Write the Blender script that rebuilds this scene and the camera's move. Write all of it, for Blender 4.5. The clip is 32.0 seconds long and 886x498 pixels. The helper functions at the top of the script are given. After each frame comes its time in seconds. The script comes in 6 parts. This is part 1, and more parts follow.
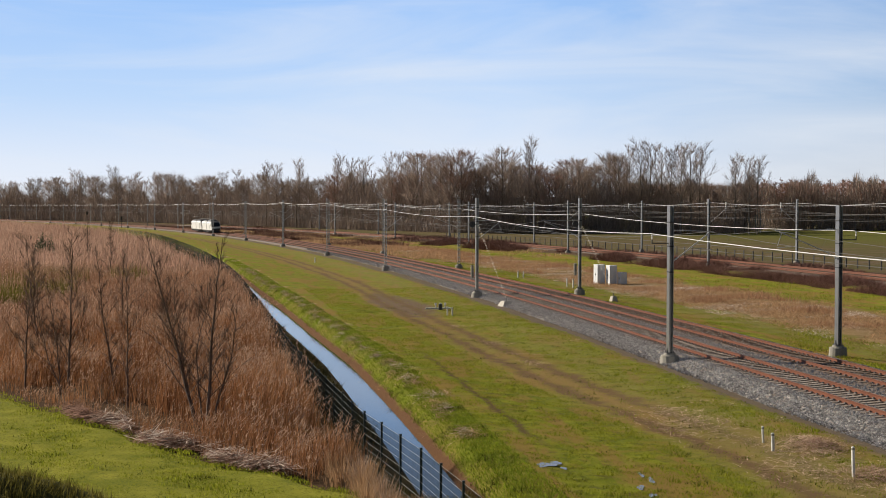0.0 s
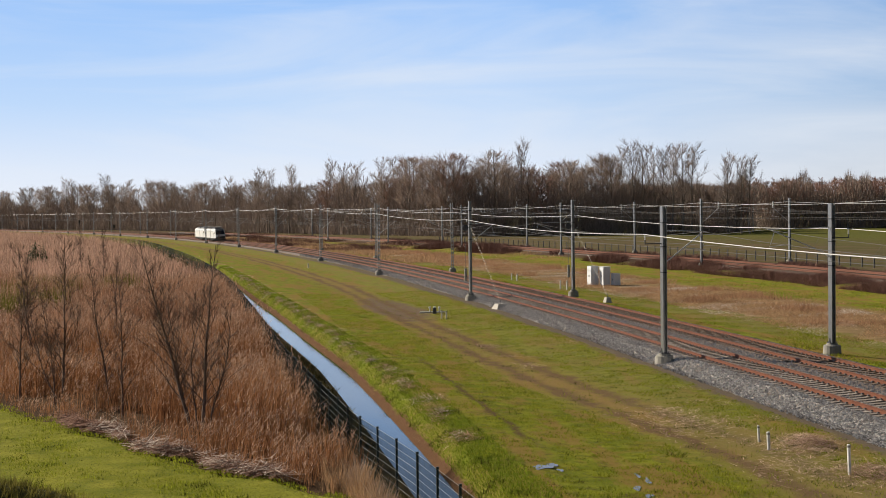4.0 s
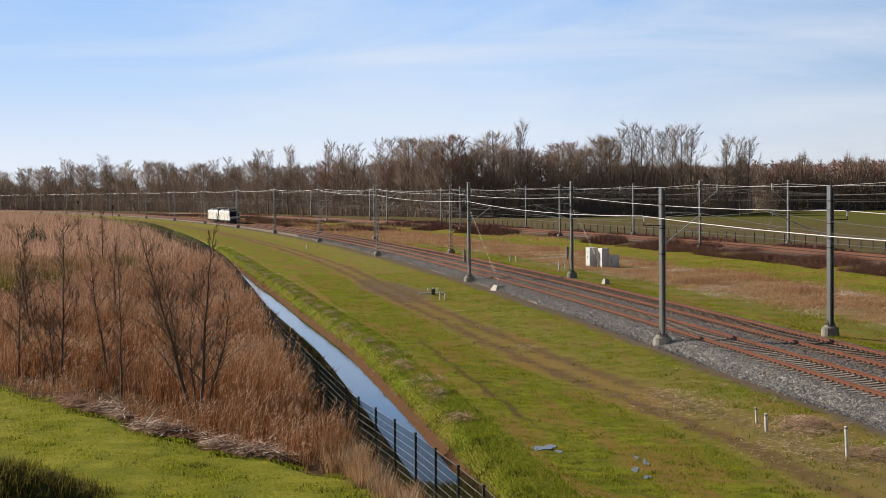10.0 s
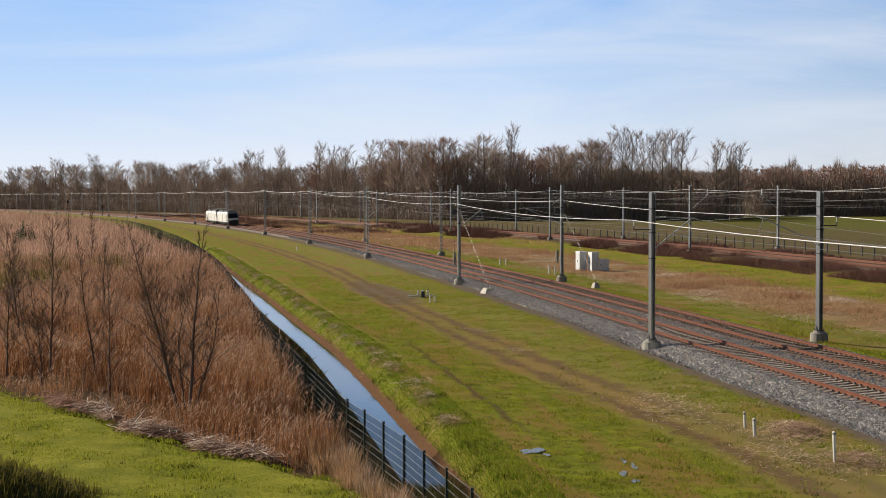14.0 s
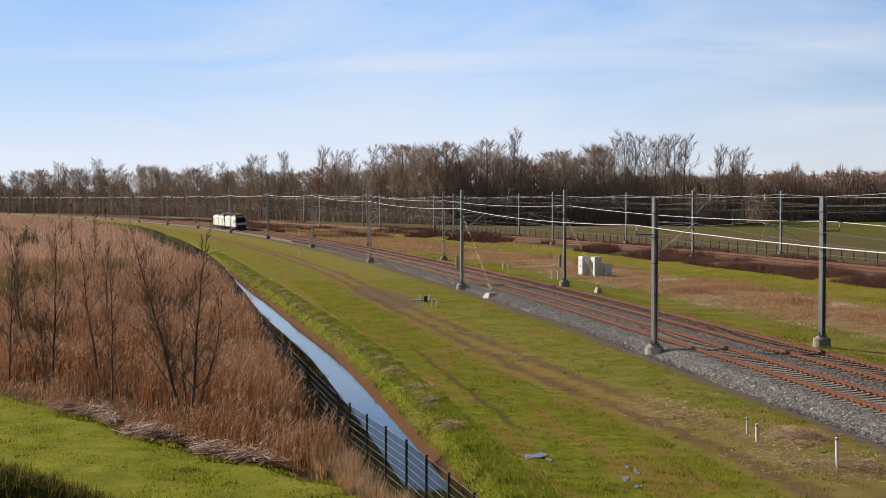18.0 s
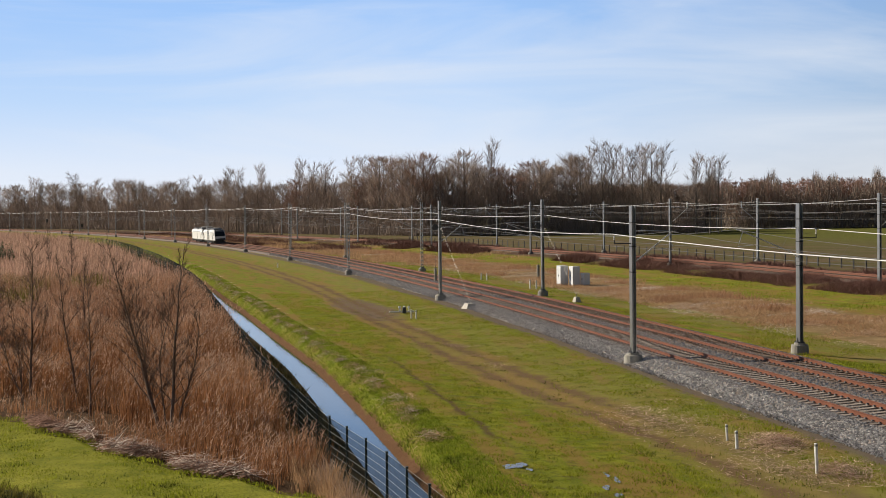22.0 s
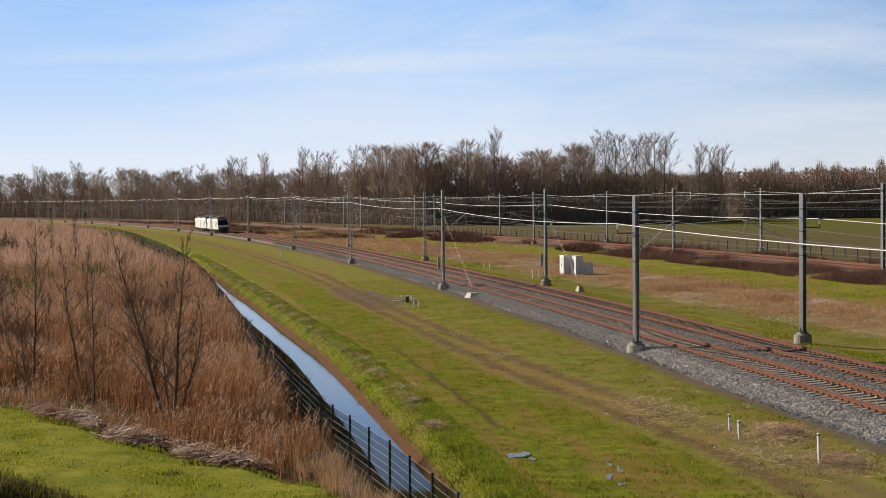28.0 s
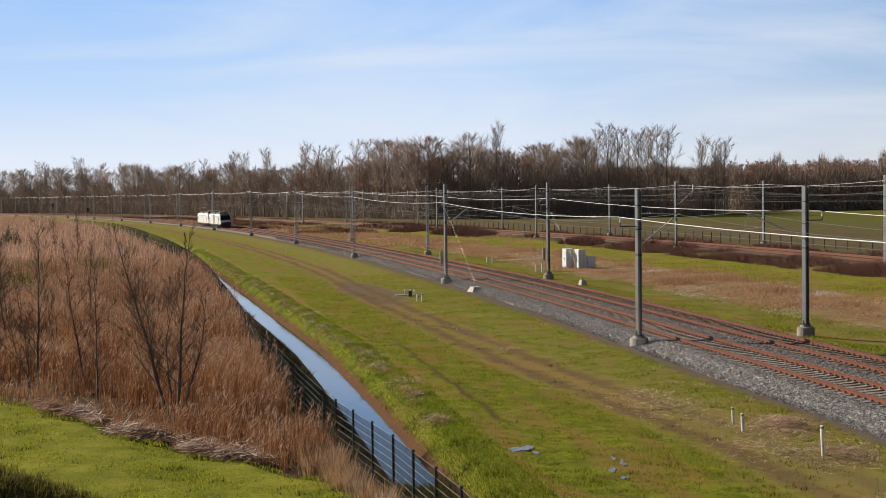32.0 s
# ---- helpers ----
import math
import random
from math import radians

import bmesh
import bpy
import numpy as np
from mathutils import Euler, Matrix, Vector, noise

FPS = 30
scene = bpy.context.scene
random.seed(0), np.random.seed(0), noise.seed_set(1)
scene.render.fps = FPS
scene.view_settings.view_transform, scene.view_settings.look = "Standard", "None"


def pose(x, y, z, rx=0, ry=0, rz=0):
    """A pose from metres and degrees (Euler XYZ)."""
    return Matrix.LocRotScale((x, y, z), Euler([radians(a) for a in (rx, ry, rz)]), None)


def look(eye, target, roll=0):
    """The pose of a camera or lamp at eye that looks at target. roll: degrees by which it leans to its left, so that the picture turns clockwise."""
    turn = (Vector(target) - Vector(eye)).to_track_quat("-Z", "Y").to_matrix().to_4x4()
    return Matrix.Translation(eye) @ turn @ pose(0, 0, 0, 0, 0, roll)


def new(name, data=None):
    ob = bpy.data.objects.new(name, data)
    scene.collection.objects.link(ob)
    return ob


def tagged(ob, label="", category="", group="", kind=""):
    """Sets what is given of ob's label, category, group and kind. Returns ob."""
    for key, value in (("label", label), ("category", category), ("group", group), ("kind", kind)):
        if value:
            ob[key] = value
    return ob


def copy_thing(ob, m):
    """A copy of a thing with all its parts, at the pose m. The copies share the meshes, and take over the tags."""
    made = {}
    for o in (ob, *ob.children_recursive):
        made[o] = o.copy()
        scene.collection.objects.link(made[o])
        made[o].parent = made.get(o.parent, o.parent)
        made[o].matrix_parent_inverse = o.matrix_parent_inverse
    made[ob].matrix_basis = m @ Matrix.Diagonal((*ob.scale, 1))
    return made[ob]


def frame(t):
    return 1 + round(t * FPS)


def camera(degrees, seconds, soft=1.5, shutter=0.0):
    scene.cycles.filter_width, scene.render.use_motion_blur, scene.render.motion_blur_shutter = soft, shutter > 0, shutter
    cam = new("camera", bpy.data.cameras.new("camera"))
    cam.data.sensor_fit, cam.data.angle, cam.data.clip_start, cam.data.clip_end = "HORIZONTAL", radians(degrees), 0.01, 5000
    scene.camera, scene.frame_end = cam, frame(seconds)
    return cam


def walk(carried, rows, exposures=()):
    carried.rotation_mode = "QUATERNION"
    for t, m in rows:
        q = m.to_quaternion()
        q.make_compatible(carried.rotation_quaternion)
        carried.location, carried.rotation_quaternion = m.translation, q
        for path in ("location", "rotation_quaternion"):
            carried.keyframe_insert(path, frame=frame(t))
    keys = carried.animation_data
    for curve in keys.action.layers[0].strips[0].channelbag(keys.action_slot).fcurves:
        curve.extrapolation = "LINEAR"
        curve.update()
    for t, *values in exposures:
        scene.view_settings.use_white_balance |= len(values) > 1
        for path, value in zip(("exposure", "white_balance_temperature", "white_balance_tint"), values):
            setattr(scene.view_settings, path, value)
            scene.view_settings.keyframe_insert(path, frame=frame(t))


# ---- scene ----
# The eye stays on one spot of a viaduct, 8.5 m over the foot of the masts; it turns in the hand.
EYE = (0.0, 0.0, 8.5)
cam = camera(34.18, 32.0, soft=0.8)
PATH = [
    (0, 88.347, -0.113, 0.398),
    (0.5, 88.440, -0.074, 0.400),
    (1, 88.642, -0.169, 0.377),
    (1.5, 88.754, -0.174, 0.361),
    (2, 88.786, 0.048, 0.276),
    (2.5, 88.741, 0.240, 0.225),
    (3, 88.693, 0.370, 0.164),
    (3.5, 88.569, 0.723, 0.124),
    (5.5, 88.425, 0.456, 0.000),
    (6, 88.399, 0.351, -0.004),
    (6.5, 88.381, 0.357, -0.049),
    (7, 88.265, 0.634, -0.074),
    (7.5, 88.113, 0.407, -0.076),
    (8, 87.937, 0.408, -0.126),
    (8.5, 87.852, 0.554, -0.080),
    (9, 87.849, 0.587, 0.027),
    (9.5, 87.846, 0.730, 0.063),
    (10, 87.744, 0.575, 0.059),
    (10.5, 87.759, 0.421, 0.071),
    (11, 87.860, 0.255, 0.002),
    (11.5, 87.845, 0.336, -0.073),
    (12, 87.827, 0.459, -0.032),
    (12.5, 87.793, 0.279, -0.082),
    (13, 87.791, 0.114, -0.154),
    (13.5, 87.765, 0.125, -0.219),
    (14, 87.846, 0.105, -0.319),
    (14.5, 87.906, 0.151, -0.392),
    (16.5, 87.832, 0.075, -0.203),
    (17, 87.848, -0.043, -0.109),
    (17.5, 87.940, 0.026, -0.080),
    (18, 88.026, -0.018, -0.205),
    (18.5, 88.069, -0.150, -0.496),
    (19, 88.116, -0.064, -0.709),
    (19.5, 88.191, -0.002, -0.783),
    (20, 88.299, 0.152, -0.884),
    (20.5, 88.292, 0.202, -0.971),
    (21, 88.326, 0.404, -0.994),
    (21.5, 88.424, 0.542, -1.037),
    (22, 88.460, 0.608, -1.095),
    (22.5, 88.441, 0.554, -1.068),
    (23, 88.396, 0.511, -1.061),
    (23.5, 88.291, 0.491, -1.075),
    (24, 88.033, 0.494, -1.201),
    (24.5, 87.803, 0.410, -1.226),
    (25, 87.728, 0.350, -1.139),
    (25.5, 87.860, 0.126, -1.114),
    (27.5, 88.006, 0.211, -1.078),
    (28, 88.033, 0.526, -0.968),
    (28.5, 88.012, 0.448, -0.833),
    (29, 87.935, 0.581, -0.902),
    (29.5, 87.911, 0.580, -0.922),
    (30, 87.983, 0.548, -0.937),
    (30.5, 87.996, 0.585, -0.952),
    (31, 88.009, 0.508, -0.931),
    (31.5, 87.944, 0.631, -0.901),
    (32, 87.799, 0.765, -0.875),
]

walk(cam, [(t, pose(*EYE, rx, ry, rz)) for t, rx, ry, rz in PATH])

# ---- sky, sun ----
SUN_TURN, SUN_UP = 153.0, 30.0      # degrees from +x towards +y, and over the horizon
world = bpy.data.worlds.new("sky")
scene.world = world
world.use_nodes = True
wn, wl = world.node_tree.nodes, world.node_tree.links
wn.clear()
w_out, w_bg, w_sky = wn.new("ShaderNodeOutputWorld"), wn.new("ShaderNodeBackground"), wn.new("ShaderNodeTexSky")
w_sky.sky_type, w_sky.sun_disc = "NISHITA", False
w_sky.sun_elevation, w_sky.sun_rotation = radians(SUN_UP), radians(90 - SUN_TURN)
w_sky.air_density, w_sky.dust_density, w_sky.ozone_density = 1.0, 0.15, 2.6
w_bg.inputs["Strength"].default_value = 0.036
scene.view_settings.exposure = 0.6
w_co, w_sep = wn.new("ShaderNodeTexCoord"), wn.new("ShaderNodeSeparateXYZ")
wl.new(w_co.outputs["Generated"], w_sep.inputs[0])


def world_ramp(stops):
    n = wn.new("ShaderNodeValToRGB")
    e = n.color_ramp.elements
    while len(e) < len(stops):
        e.new(0.5)
    for el, (p, c) in zip(e, stops):
        el.position, el.color = p, (*c, 1)
    wl.new(w_sep.outputs["Z"], n.inputs["Fac"])
    return n.outputs["Color"]


def world_mix(fac, low, high):
    n = wn.new("ShaderNodeMix")
    n.data_type = "RGBA"
    wl.new(fac, n.inputs["Factor"])
    wl.new(low, n.inputs["A"])
    wl.new(high, n.inputs["B"])
    return n.outputs["Result"]


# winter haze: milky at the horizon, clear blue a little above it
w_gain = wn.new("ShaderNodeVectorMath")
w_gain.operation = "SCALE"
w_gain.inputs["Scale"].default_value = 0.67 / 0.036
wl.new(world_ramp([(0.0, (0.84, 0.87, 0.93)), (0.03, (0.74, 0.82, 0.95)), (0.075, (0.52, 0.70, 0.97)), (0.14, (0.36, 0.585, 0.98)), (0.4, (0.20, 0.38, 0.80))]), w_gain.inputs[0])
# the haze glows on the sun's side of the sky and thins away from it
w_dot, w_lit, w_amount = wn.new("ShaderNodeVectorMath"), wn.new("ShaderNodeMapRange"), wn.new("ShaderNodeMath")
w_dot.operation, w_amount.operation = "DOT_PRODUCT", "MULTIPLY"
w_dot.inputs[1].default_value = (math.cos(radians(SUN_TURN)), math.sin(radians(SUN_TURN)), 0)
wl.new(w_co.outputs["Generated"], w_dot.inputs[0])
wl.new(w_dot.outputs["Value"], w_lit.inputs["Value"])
# none behind the eye: unseen sky dimmed to deepen shade on facing sides
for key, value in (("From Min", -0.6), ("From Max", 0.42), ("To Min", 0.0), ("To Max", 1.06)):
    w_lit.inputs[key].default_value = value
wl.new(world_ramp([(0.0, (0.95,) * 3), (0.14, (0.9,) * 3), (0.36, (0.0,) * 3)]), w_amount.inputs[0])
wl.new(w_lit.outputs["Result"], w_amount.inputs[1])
# clear sky cut to 0.6, so sides turned from the sun go darker
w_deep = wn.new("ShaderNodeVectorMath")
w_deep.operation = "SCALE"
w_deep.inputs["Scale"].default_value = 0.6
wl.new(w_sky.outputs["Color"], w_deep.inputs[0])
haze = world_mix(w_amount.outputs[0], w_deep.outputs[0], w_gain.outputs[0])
# thin streaks of high cloud
w_map, w_noise, w_cut = wn.new("ShaderNodeMapping"), wn.new("ShaderNodeTexNoise"), wn.new("ShaderNodeValToRGB")
w_map.inputs["Rotation"].default_value = (0.0, radians(5), 0.0)
w_map.inputs["Scale"].default_value = (2.6, 2.6, 15.0)
w_noise.inputs["Scale"].default_value, w_noise.inputs["Detail"].default_value = 1.6, 7.0
w_noise.inputs["Roughness"].default_value, w_noise.inputs["Distortion"].default_value = 0.55, 0.7
w_cut.color_ramp.elements[0].position, w_cut.color_ramp.elements[1].position = 0.44, 0.80
wl.new(w_co.outputs["Generated"], w_map.inputs["Vector"])
wl.new(w_map.outputs["Vector"], w_noise.inputs["Vector"])
wl.new(w_noise.outputs["Fac"], w_cut.inputs["Fac"])
w_thin = wn.new("ShaderNodeMath")
w_thin.operation = "MULTIPLY"
wl.new(w_cut.outputs["Color"], w_thin.inputs[0])
wl.new(world_ramp([(0.0, (0.8,) * 3), (0.15, (0.5,) * 3), (0.4, (0.0,) * 3)]), w_thin.inputs[1])
w_white = wn.new("ShaderNodeRGB")
w_white.outputs[0].default_value = (14.8, 15.5, 16.6, 1)
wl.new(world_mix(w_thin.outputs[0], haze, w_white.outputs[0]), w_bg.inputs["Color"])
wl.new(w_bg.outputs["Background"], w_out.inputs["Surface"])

sun = new("sun", bpy.data.lights.new("sun", "SUN"))
sun.data.energy, sun.data.angle, sun.data.color = 5.0, radians(0.5), (1.0, 0.90, 0.74)
toward = Vector((math.cos(radians(SUN_TURN)) * math.cos(radians(SUN_UP)), math.sin(radians(SUN_TURN)) * math.cos(radians(SUN_UP)), math.sin(radians(SUN_UP))))
sun.matrix_world = look(toward * 300, (0, 0, 0))

# ---- plan: s metres along the main line, n metres to the right of its middle ----
X0, TURN0, BEND = 27.546, 0.11134, 4.7472e-4
RADIUS = 1 / BEND
CX, CY = X0 - RADIUS * math.cos(TURN0), -RADIUS * math.sin(TURN0)


def at(s, n):
    a = TURN0 + s * BEND
    return CX + (RADIUS + n) * math.cos(a), CY + (RADIUS + n) * math.sin(a)


def heading(s):
    return math.degrees(TURN0 + s * BEND)


def put(s, n, z=0.0, turn=0.0):
    return pose(*at(s, n), z, 0, 0, heading(s) + turn)


def where(x, y):
    """s and n of a place."""
    dx, dy = x - CX, y - CY
    return (np.arctan2(dy, dx) - TURN0) * RADIUS, np.hypot(dx, dy) - RADIUS


def ditch_n(s):
    """The middle of the ditch."""
    return np.interp(s, [0, 55, 90, 115, 165, 220, 300, 420, 470, 700], [-21.4, -22.3, -23.1, -24.3, -25.8, -26.2, -26.4, -24.6, -26.2, -30])


def fence_n(s):
    """The wire fence on the reed side of the ditch."""
    return np.interp(s, [28, 37.5, 45.4, 54, 64, 80, 105, 128, 165, 220, 300, 420, 470, 700], [-21.9, -22.4, -23.2, -24.4, -25.1, -26.0, -26.6, -27.0, -27.2, -27.8, -28.3, -26.6, -28.4, -32.4])


def path_n(s):
    """The middle of the rutted track on the grass."""
    return np.interp(s, [0, 50, 67, 77, 85, 98, 112, 138, 167, 197, 318, 700], [-9.0, -10.4, -11.9, -12.8, -13.2, -13.6, -13.9, -14.1, -13.7, -13.9, -15.0, -15.0])


RUT2 = (72.0, -17.75, -0.003)      # a lone wheel mark: s, n, and its drift along the line


def line_b(s):
    """The near masts of the second line."""
    return np.interp(s, [0, 140, 198, 260, 316, 377, 510, 800], [40.0, 40.4, 40.6, 38.9, 36.3, 33.8, 28.5, 17.0])


def height(s, n):
    """The ground."""
    s, n = np.asarray(s, float), np.asarray(n, float)
    d = n - ditch_n(s)
    z = 0.06 * np.sin(s * 0.21 + n * 0.5) * np.cos(n * 0.33 - s * 0.07)
    z = z - 0.22 * np.exp(-((n + 13.5) / 5.0) ** 2)
    bed = np.interp(d, [-3.6, -2.2, -1.3, -0.75, 0.7, 1.05, 2.0, 3.3], [0, -0.35, -0.62, -0.84, -1.3, -0.95, -0.12, 0.0])
    bed = np.maximum(bed, np.interp(s, [48.4, 49.8], [-0.78, -1.4]))
    opened = np.clip((s - 34.0) / 4.0, 0, 1)
    d = np.where(d < 0, d + np.interp(s, [48, 56, 66], [0.5, 0.4, 0.0]), d)
    z = z * (1 - np.clip(1.6 - np.abs(d) / 3, 0, 1) * opened) + bed * opened
    z = np.where(np.abs(n) < 6.0, 0.0, z)
    z = z + np.interp(n, [5.6, 7.5, 12, 30, 34], [0, -0.15, -0.35, -0.3, 0.0])
    b = n - line_b(s)
    return z + np.interp(b, [-4, -1, 13, 18], [0, 0.3, 0.3, 0.0])


# ---- materials ----
def nodes_of(name):
    m = bpy.data.materials.new(name)
    m.use_nodes = True
    t = m.node_tree
    return m, t, t.nodes["Principled BSDF"]


def add(t, kind, **values):
    n = t.nodes.new(kind)
    for key, value in values.items():
        n.inputs[key.replace("_", " ")].default_value = value
    return n


def math_node(t, op, a, b=None, clamp=False):
    n = t.nodes.new("ShaderNodeMath")
    n.operation, n.use_clamp = op, clamp
    for i, v in enumerate((a, b)):
        if v is None:
            continue
        if isinstance(v, (int, float)):
            n.inputs[i].default_value = v
        else:
            t.links.new(v, n.inputs[i])
    return n.outputs[0]


def blend(t, fac, a, b):
    n = t.nodes.new("ShaderNodeMix")
    n.data_type = "RGBA"
    for key, v in (("Factor", fac), ("A", a), ("B", b)):
        if isinstance(v, tuple):
            n.inputs[key].default_value = (*v, 1)
        elif isinstance(v, (int, float)):
            n.inputs[key].default_value = v
        else:
            t.links.new(v, n.inputs[key])
    return n.outputs["Result"]


def ramp(t, fac, stops):
    n = t.nodes.new("ShaderNodeValToRGB")
    e = n.color_ramp.elements
    while len(e) < len(stops):
        e.new(0.5)
    for el, (p, c) in zip(e, stops):
        el.position, el.color = p, ((*c, 1) if isinstance(c, tuple) else (c, c, c, 1))
    t.links.new(fac, n.inputs["Fac"])
    return n.outputs["Color"]


def noise_of(t, vec, scale, detail=4.0, rough=0.55, distort=0.0):
    n = add(t, "ShaderNodeTexNoise", Scale=scale, Detail=detail, Roughness=rough, Distortion=distort)
    t.links.new(vec, n.inputs["Vector"])
    return n.outputs["Fac"]


def bump_to(t, bsdf, fac, strength, depth):
    b = add(t, "ShaderNodeBump", Strength=strength, Distance=depth)
    t.links.new(fac, b.inputs["Height"])
    t.links.new(b.outputs["Normal"], bsdf.inputs["Normal"])


def paint(name, low, high, scale=3.0, fine=30.0, rough=0.7, metal=0.0, bump=0.25, depth=0.01, own=False, vary=0.0, island=0.0, thin=0.0):
    """A surface that wavers between two colours at two scales, with grain and fine relief."""
    m, t, p = nodes_of(name)
    tc = t.nodes.new("ShaderNodeTexCoord")
    geo = t.nodes.new("ShaderNodeNewGeometry")
    vec = tc.outputs["Object"] if own else geo.outputs["Position"]
    a, b = noise_of(t, vec, scale), noise_of(t, vec, fine, 3.0)
    f = math_node(t, "ADD", math_node(t, "MULTIPLY", a, 1.5), math_node(t, "MULTIPLY", b, 0.8))
    f = math_node(t, "SUBTRACT", f, 0.65, clamp=True)
    col = blend(t, f, low, high)
    if vary or island:
        oi = t.nodes.new("ShaderNodeObjectInfo")
        src = geo.outputs["Random Per Island"] if island else oi.outputs["Random"]
        k = vary or island
        hs = add(t, "ShaderNodeHueSaturation")
        t.links.new(math_node(t, "ADD", math_node(t, "MULTIPLY", src, 2 * k), 1.0 - k), hs.inputs["Value"])
        t.links.new(col, hs.inputs["Color"])
        col = hs.outputs["Color"]
    t.links.new(col, p.inputs["Base Color"])
    p.inputs["Roughness"].default_value, p.inputs["Metallic"].default_value = rough, metal
    p.inputs["Specular IOR Level"].default_value = 0.06 if thin or rough >= 0.75 else 0.35
    if bump:
        bump_to(t, p, b, bump, depth)
    if thin:
        tr, mx = t.nodes.new("ShaderNodeBsdfTranslucent"), t.nodes.new("ShaderNodeMixShader")
        mx.inputs[0].default_value = thin
        t.links.new(col, tr.inputs["Color"])
        t.links.new(p.outputs[0], mx.inputs[1])
        t.links.new(tr.outputs[0], mx.inputs[2])
        t.links.new(mx.outputs[0], t.nodes["Material Output"].inputs["Surface"])
    return m


GREEN_A, GREEN_B, OLIVE = (0.128, 0.153, 0.012), (0.222, 0.232, 0.020), (0.215, 0.150, 0.034)
STRAW, SOIL, MUD = (0.330, 0.220, 0.110), (0.125, 0.098, 0.074), (0.136, 0.086, 0.047)


def ground_material():
    m, t, p = nodes_of("ground_grass_and_soil")
    geo = t.nodes.new("ShaderNodeNewGeometry")
    pos = geo.outputs["Position"]
    uv, uv2 = t.nodes.new("ShaderNodeUVMap"), t.nodes.new("ShaderNodeUVMap")
    uv.uv_map, uv2.uv_map = "zone", "ruts"
    sep, sep2 = t.nodes.new("ShaderNodeSeparateXYZ"), t.nodes.new("ShaderNodeSeparateXYZ")
    t.links.new(uv.outputs["UV"], sep.inputs[0])
    t.links.new(uv2.outputs["UV"], sep2.inputs[0])
    n, d = sep.outputs["X"], sep.outputs["Y"]
    r1, b = sep2.outputs["X"], sep2.outputs["Y"]
    big, mid, fine, blade = noise_of(t, pos, 0.12, 5), noise_of(t, pos, 0.7, 5, 0.6), noise_of(t, pos, 5.0, 4, 0.7), noise_of(t, pos, 22.0, 3, 0.7)
    patch = noise_of(t, pos, 0.33, 6, 0.65, 0.6)
    # turf
    grass = blend(t, ramp(t, mid, [(0.35, 0.0), (0.65, 1.0)]), GREEN_A, GREEN_B)
    grass = blend(t, ramp(t, patch, [(0.50, 0.0), (0.60, 0.7)]), grass, OLIVE)
    grass = blend(t, ramp(t, noise_of(t, pos, 1.7, 5, 0.7), [(0.52, 0.0), (0.66, 0.8)]), grass, (0.098, 0.080, 0.024))
    grass = blend(t, ramp(t, fine, [(0.58, 0.0), (0.78, 0.55)]), grass, (0.235, 0.205, 0.075))
    # darker green flecks, the finer ones in the hollows of the relief
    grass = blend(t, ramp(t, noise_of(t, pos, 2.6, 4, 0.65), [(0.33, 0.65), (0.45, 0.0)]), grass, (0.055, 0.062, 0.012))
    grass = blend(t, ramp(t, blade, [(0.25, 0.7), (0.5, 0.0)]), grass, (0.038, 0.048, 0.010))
    wob = math_node(t, "MULTIPLY", math_node(t, "SUBTRACT", mid, 0.5), 2.4)
    uv3 = t.nodes.new("ShaderNodeUVMap")
    uv3.uv_map = "along"
    sep3, joined = t.nodes.new("ShaderNodeSeparateXYZ"), t.nodes.new("ShaderNodeCombineXYZ")
    t.links.new(uv3.outputs["UV"], sep3.inputs[0])
    s_at = sep3.outputs["X"]
    t.links.new(math_node(t, "MULTIPLY", s_at, 0.10), joined.inputs[0])
    t.links.new(math_node(t, "MULTIPLY", sep3.outputs["Y"], 0.55), joined.inputs[1])
    streak = noise_of(t, joined.outputs[0], 1.0, 6, 0.6, 0.4)
    grass = blend(t, ramp(t, streak, [(0.49, 0.0), (0.57, 0.85)]), grass, (0.215, 0.138, 0.042))
    # trodden lane round the ruts
    lane = ramp(t, math_node(t, "DIVIDE", math_node(t, "ADD", math_node(t, "ABSOLUTE", r1), math_node(t, "MULTIPLY", math_node(t, "SUBTRACT", patch, 0.5), 6.5)), 3.4), [(0.08, 0.66), (0.85, 0.0)])
    grass = blend(t, lane, grass, (0.215, 0.145, 0.060))
    # bare earth by the pipe manifold
    ds = math_node(t, "DIVIDE", math_node(t, "SUBTRACT", s_at, 133.0), 17.0)
    dn = math_node(t, "DIVIDE", math_node(t, "ADD", n, 13.6), 2.6)
    far_off = math_node(t, "SQRT", math_node(t, "ADD", math_node(t, "MULTIPLY", ds, ds), math_node(t, "MULTIPLY", dn, dn)))
    bare = ramp(t, math_node(t, "ADD", far_off, math_node(t, "MULTIPLY", math_node(t, "SUBTRACT", mid, 0.5), 1.2)), [(0.75, 1.0), (1.15, 0.0)])
    grass = blend(t, bare, grass, (0.150, 0.105, 0.072))
    # ruts of the service track
    side = math_node(t, "ABSOLUTE", math_node(t, "SUBTRACT", math_node(t, "ABSOLUTE", math_node(t, "ADD", r1, math_node(t, "MULTIPLY", wob, 0.6))), 0.85))
    rut = ramp(t, math_node(t, "ADD", side, math_node(t, "MULTIPLY", math_node(t, "SUBTRACT", patch, 0.5), 1.7)), [(0.10, 0.95), (0.60, 0.0)])
    col = blend(t, rut, grass, MUD)
    # a single old wheel mark nearer the ditch
    mark = math_node(t, "ADD", math_node(t, "SUBTRACT", n, math_node(t, "MULTIPLY", math_node(t, "SUBTRACT", s_at, RUT2[0]), RUT2[2])), -RUT2[1])
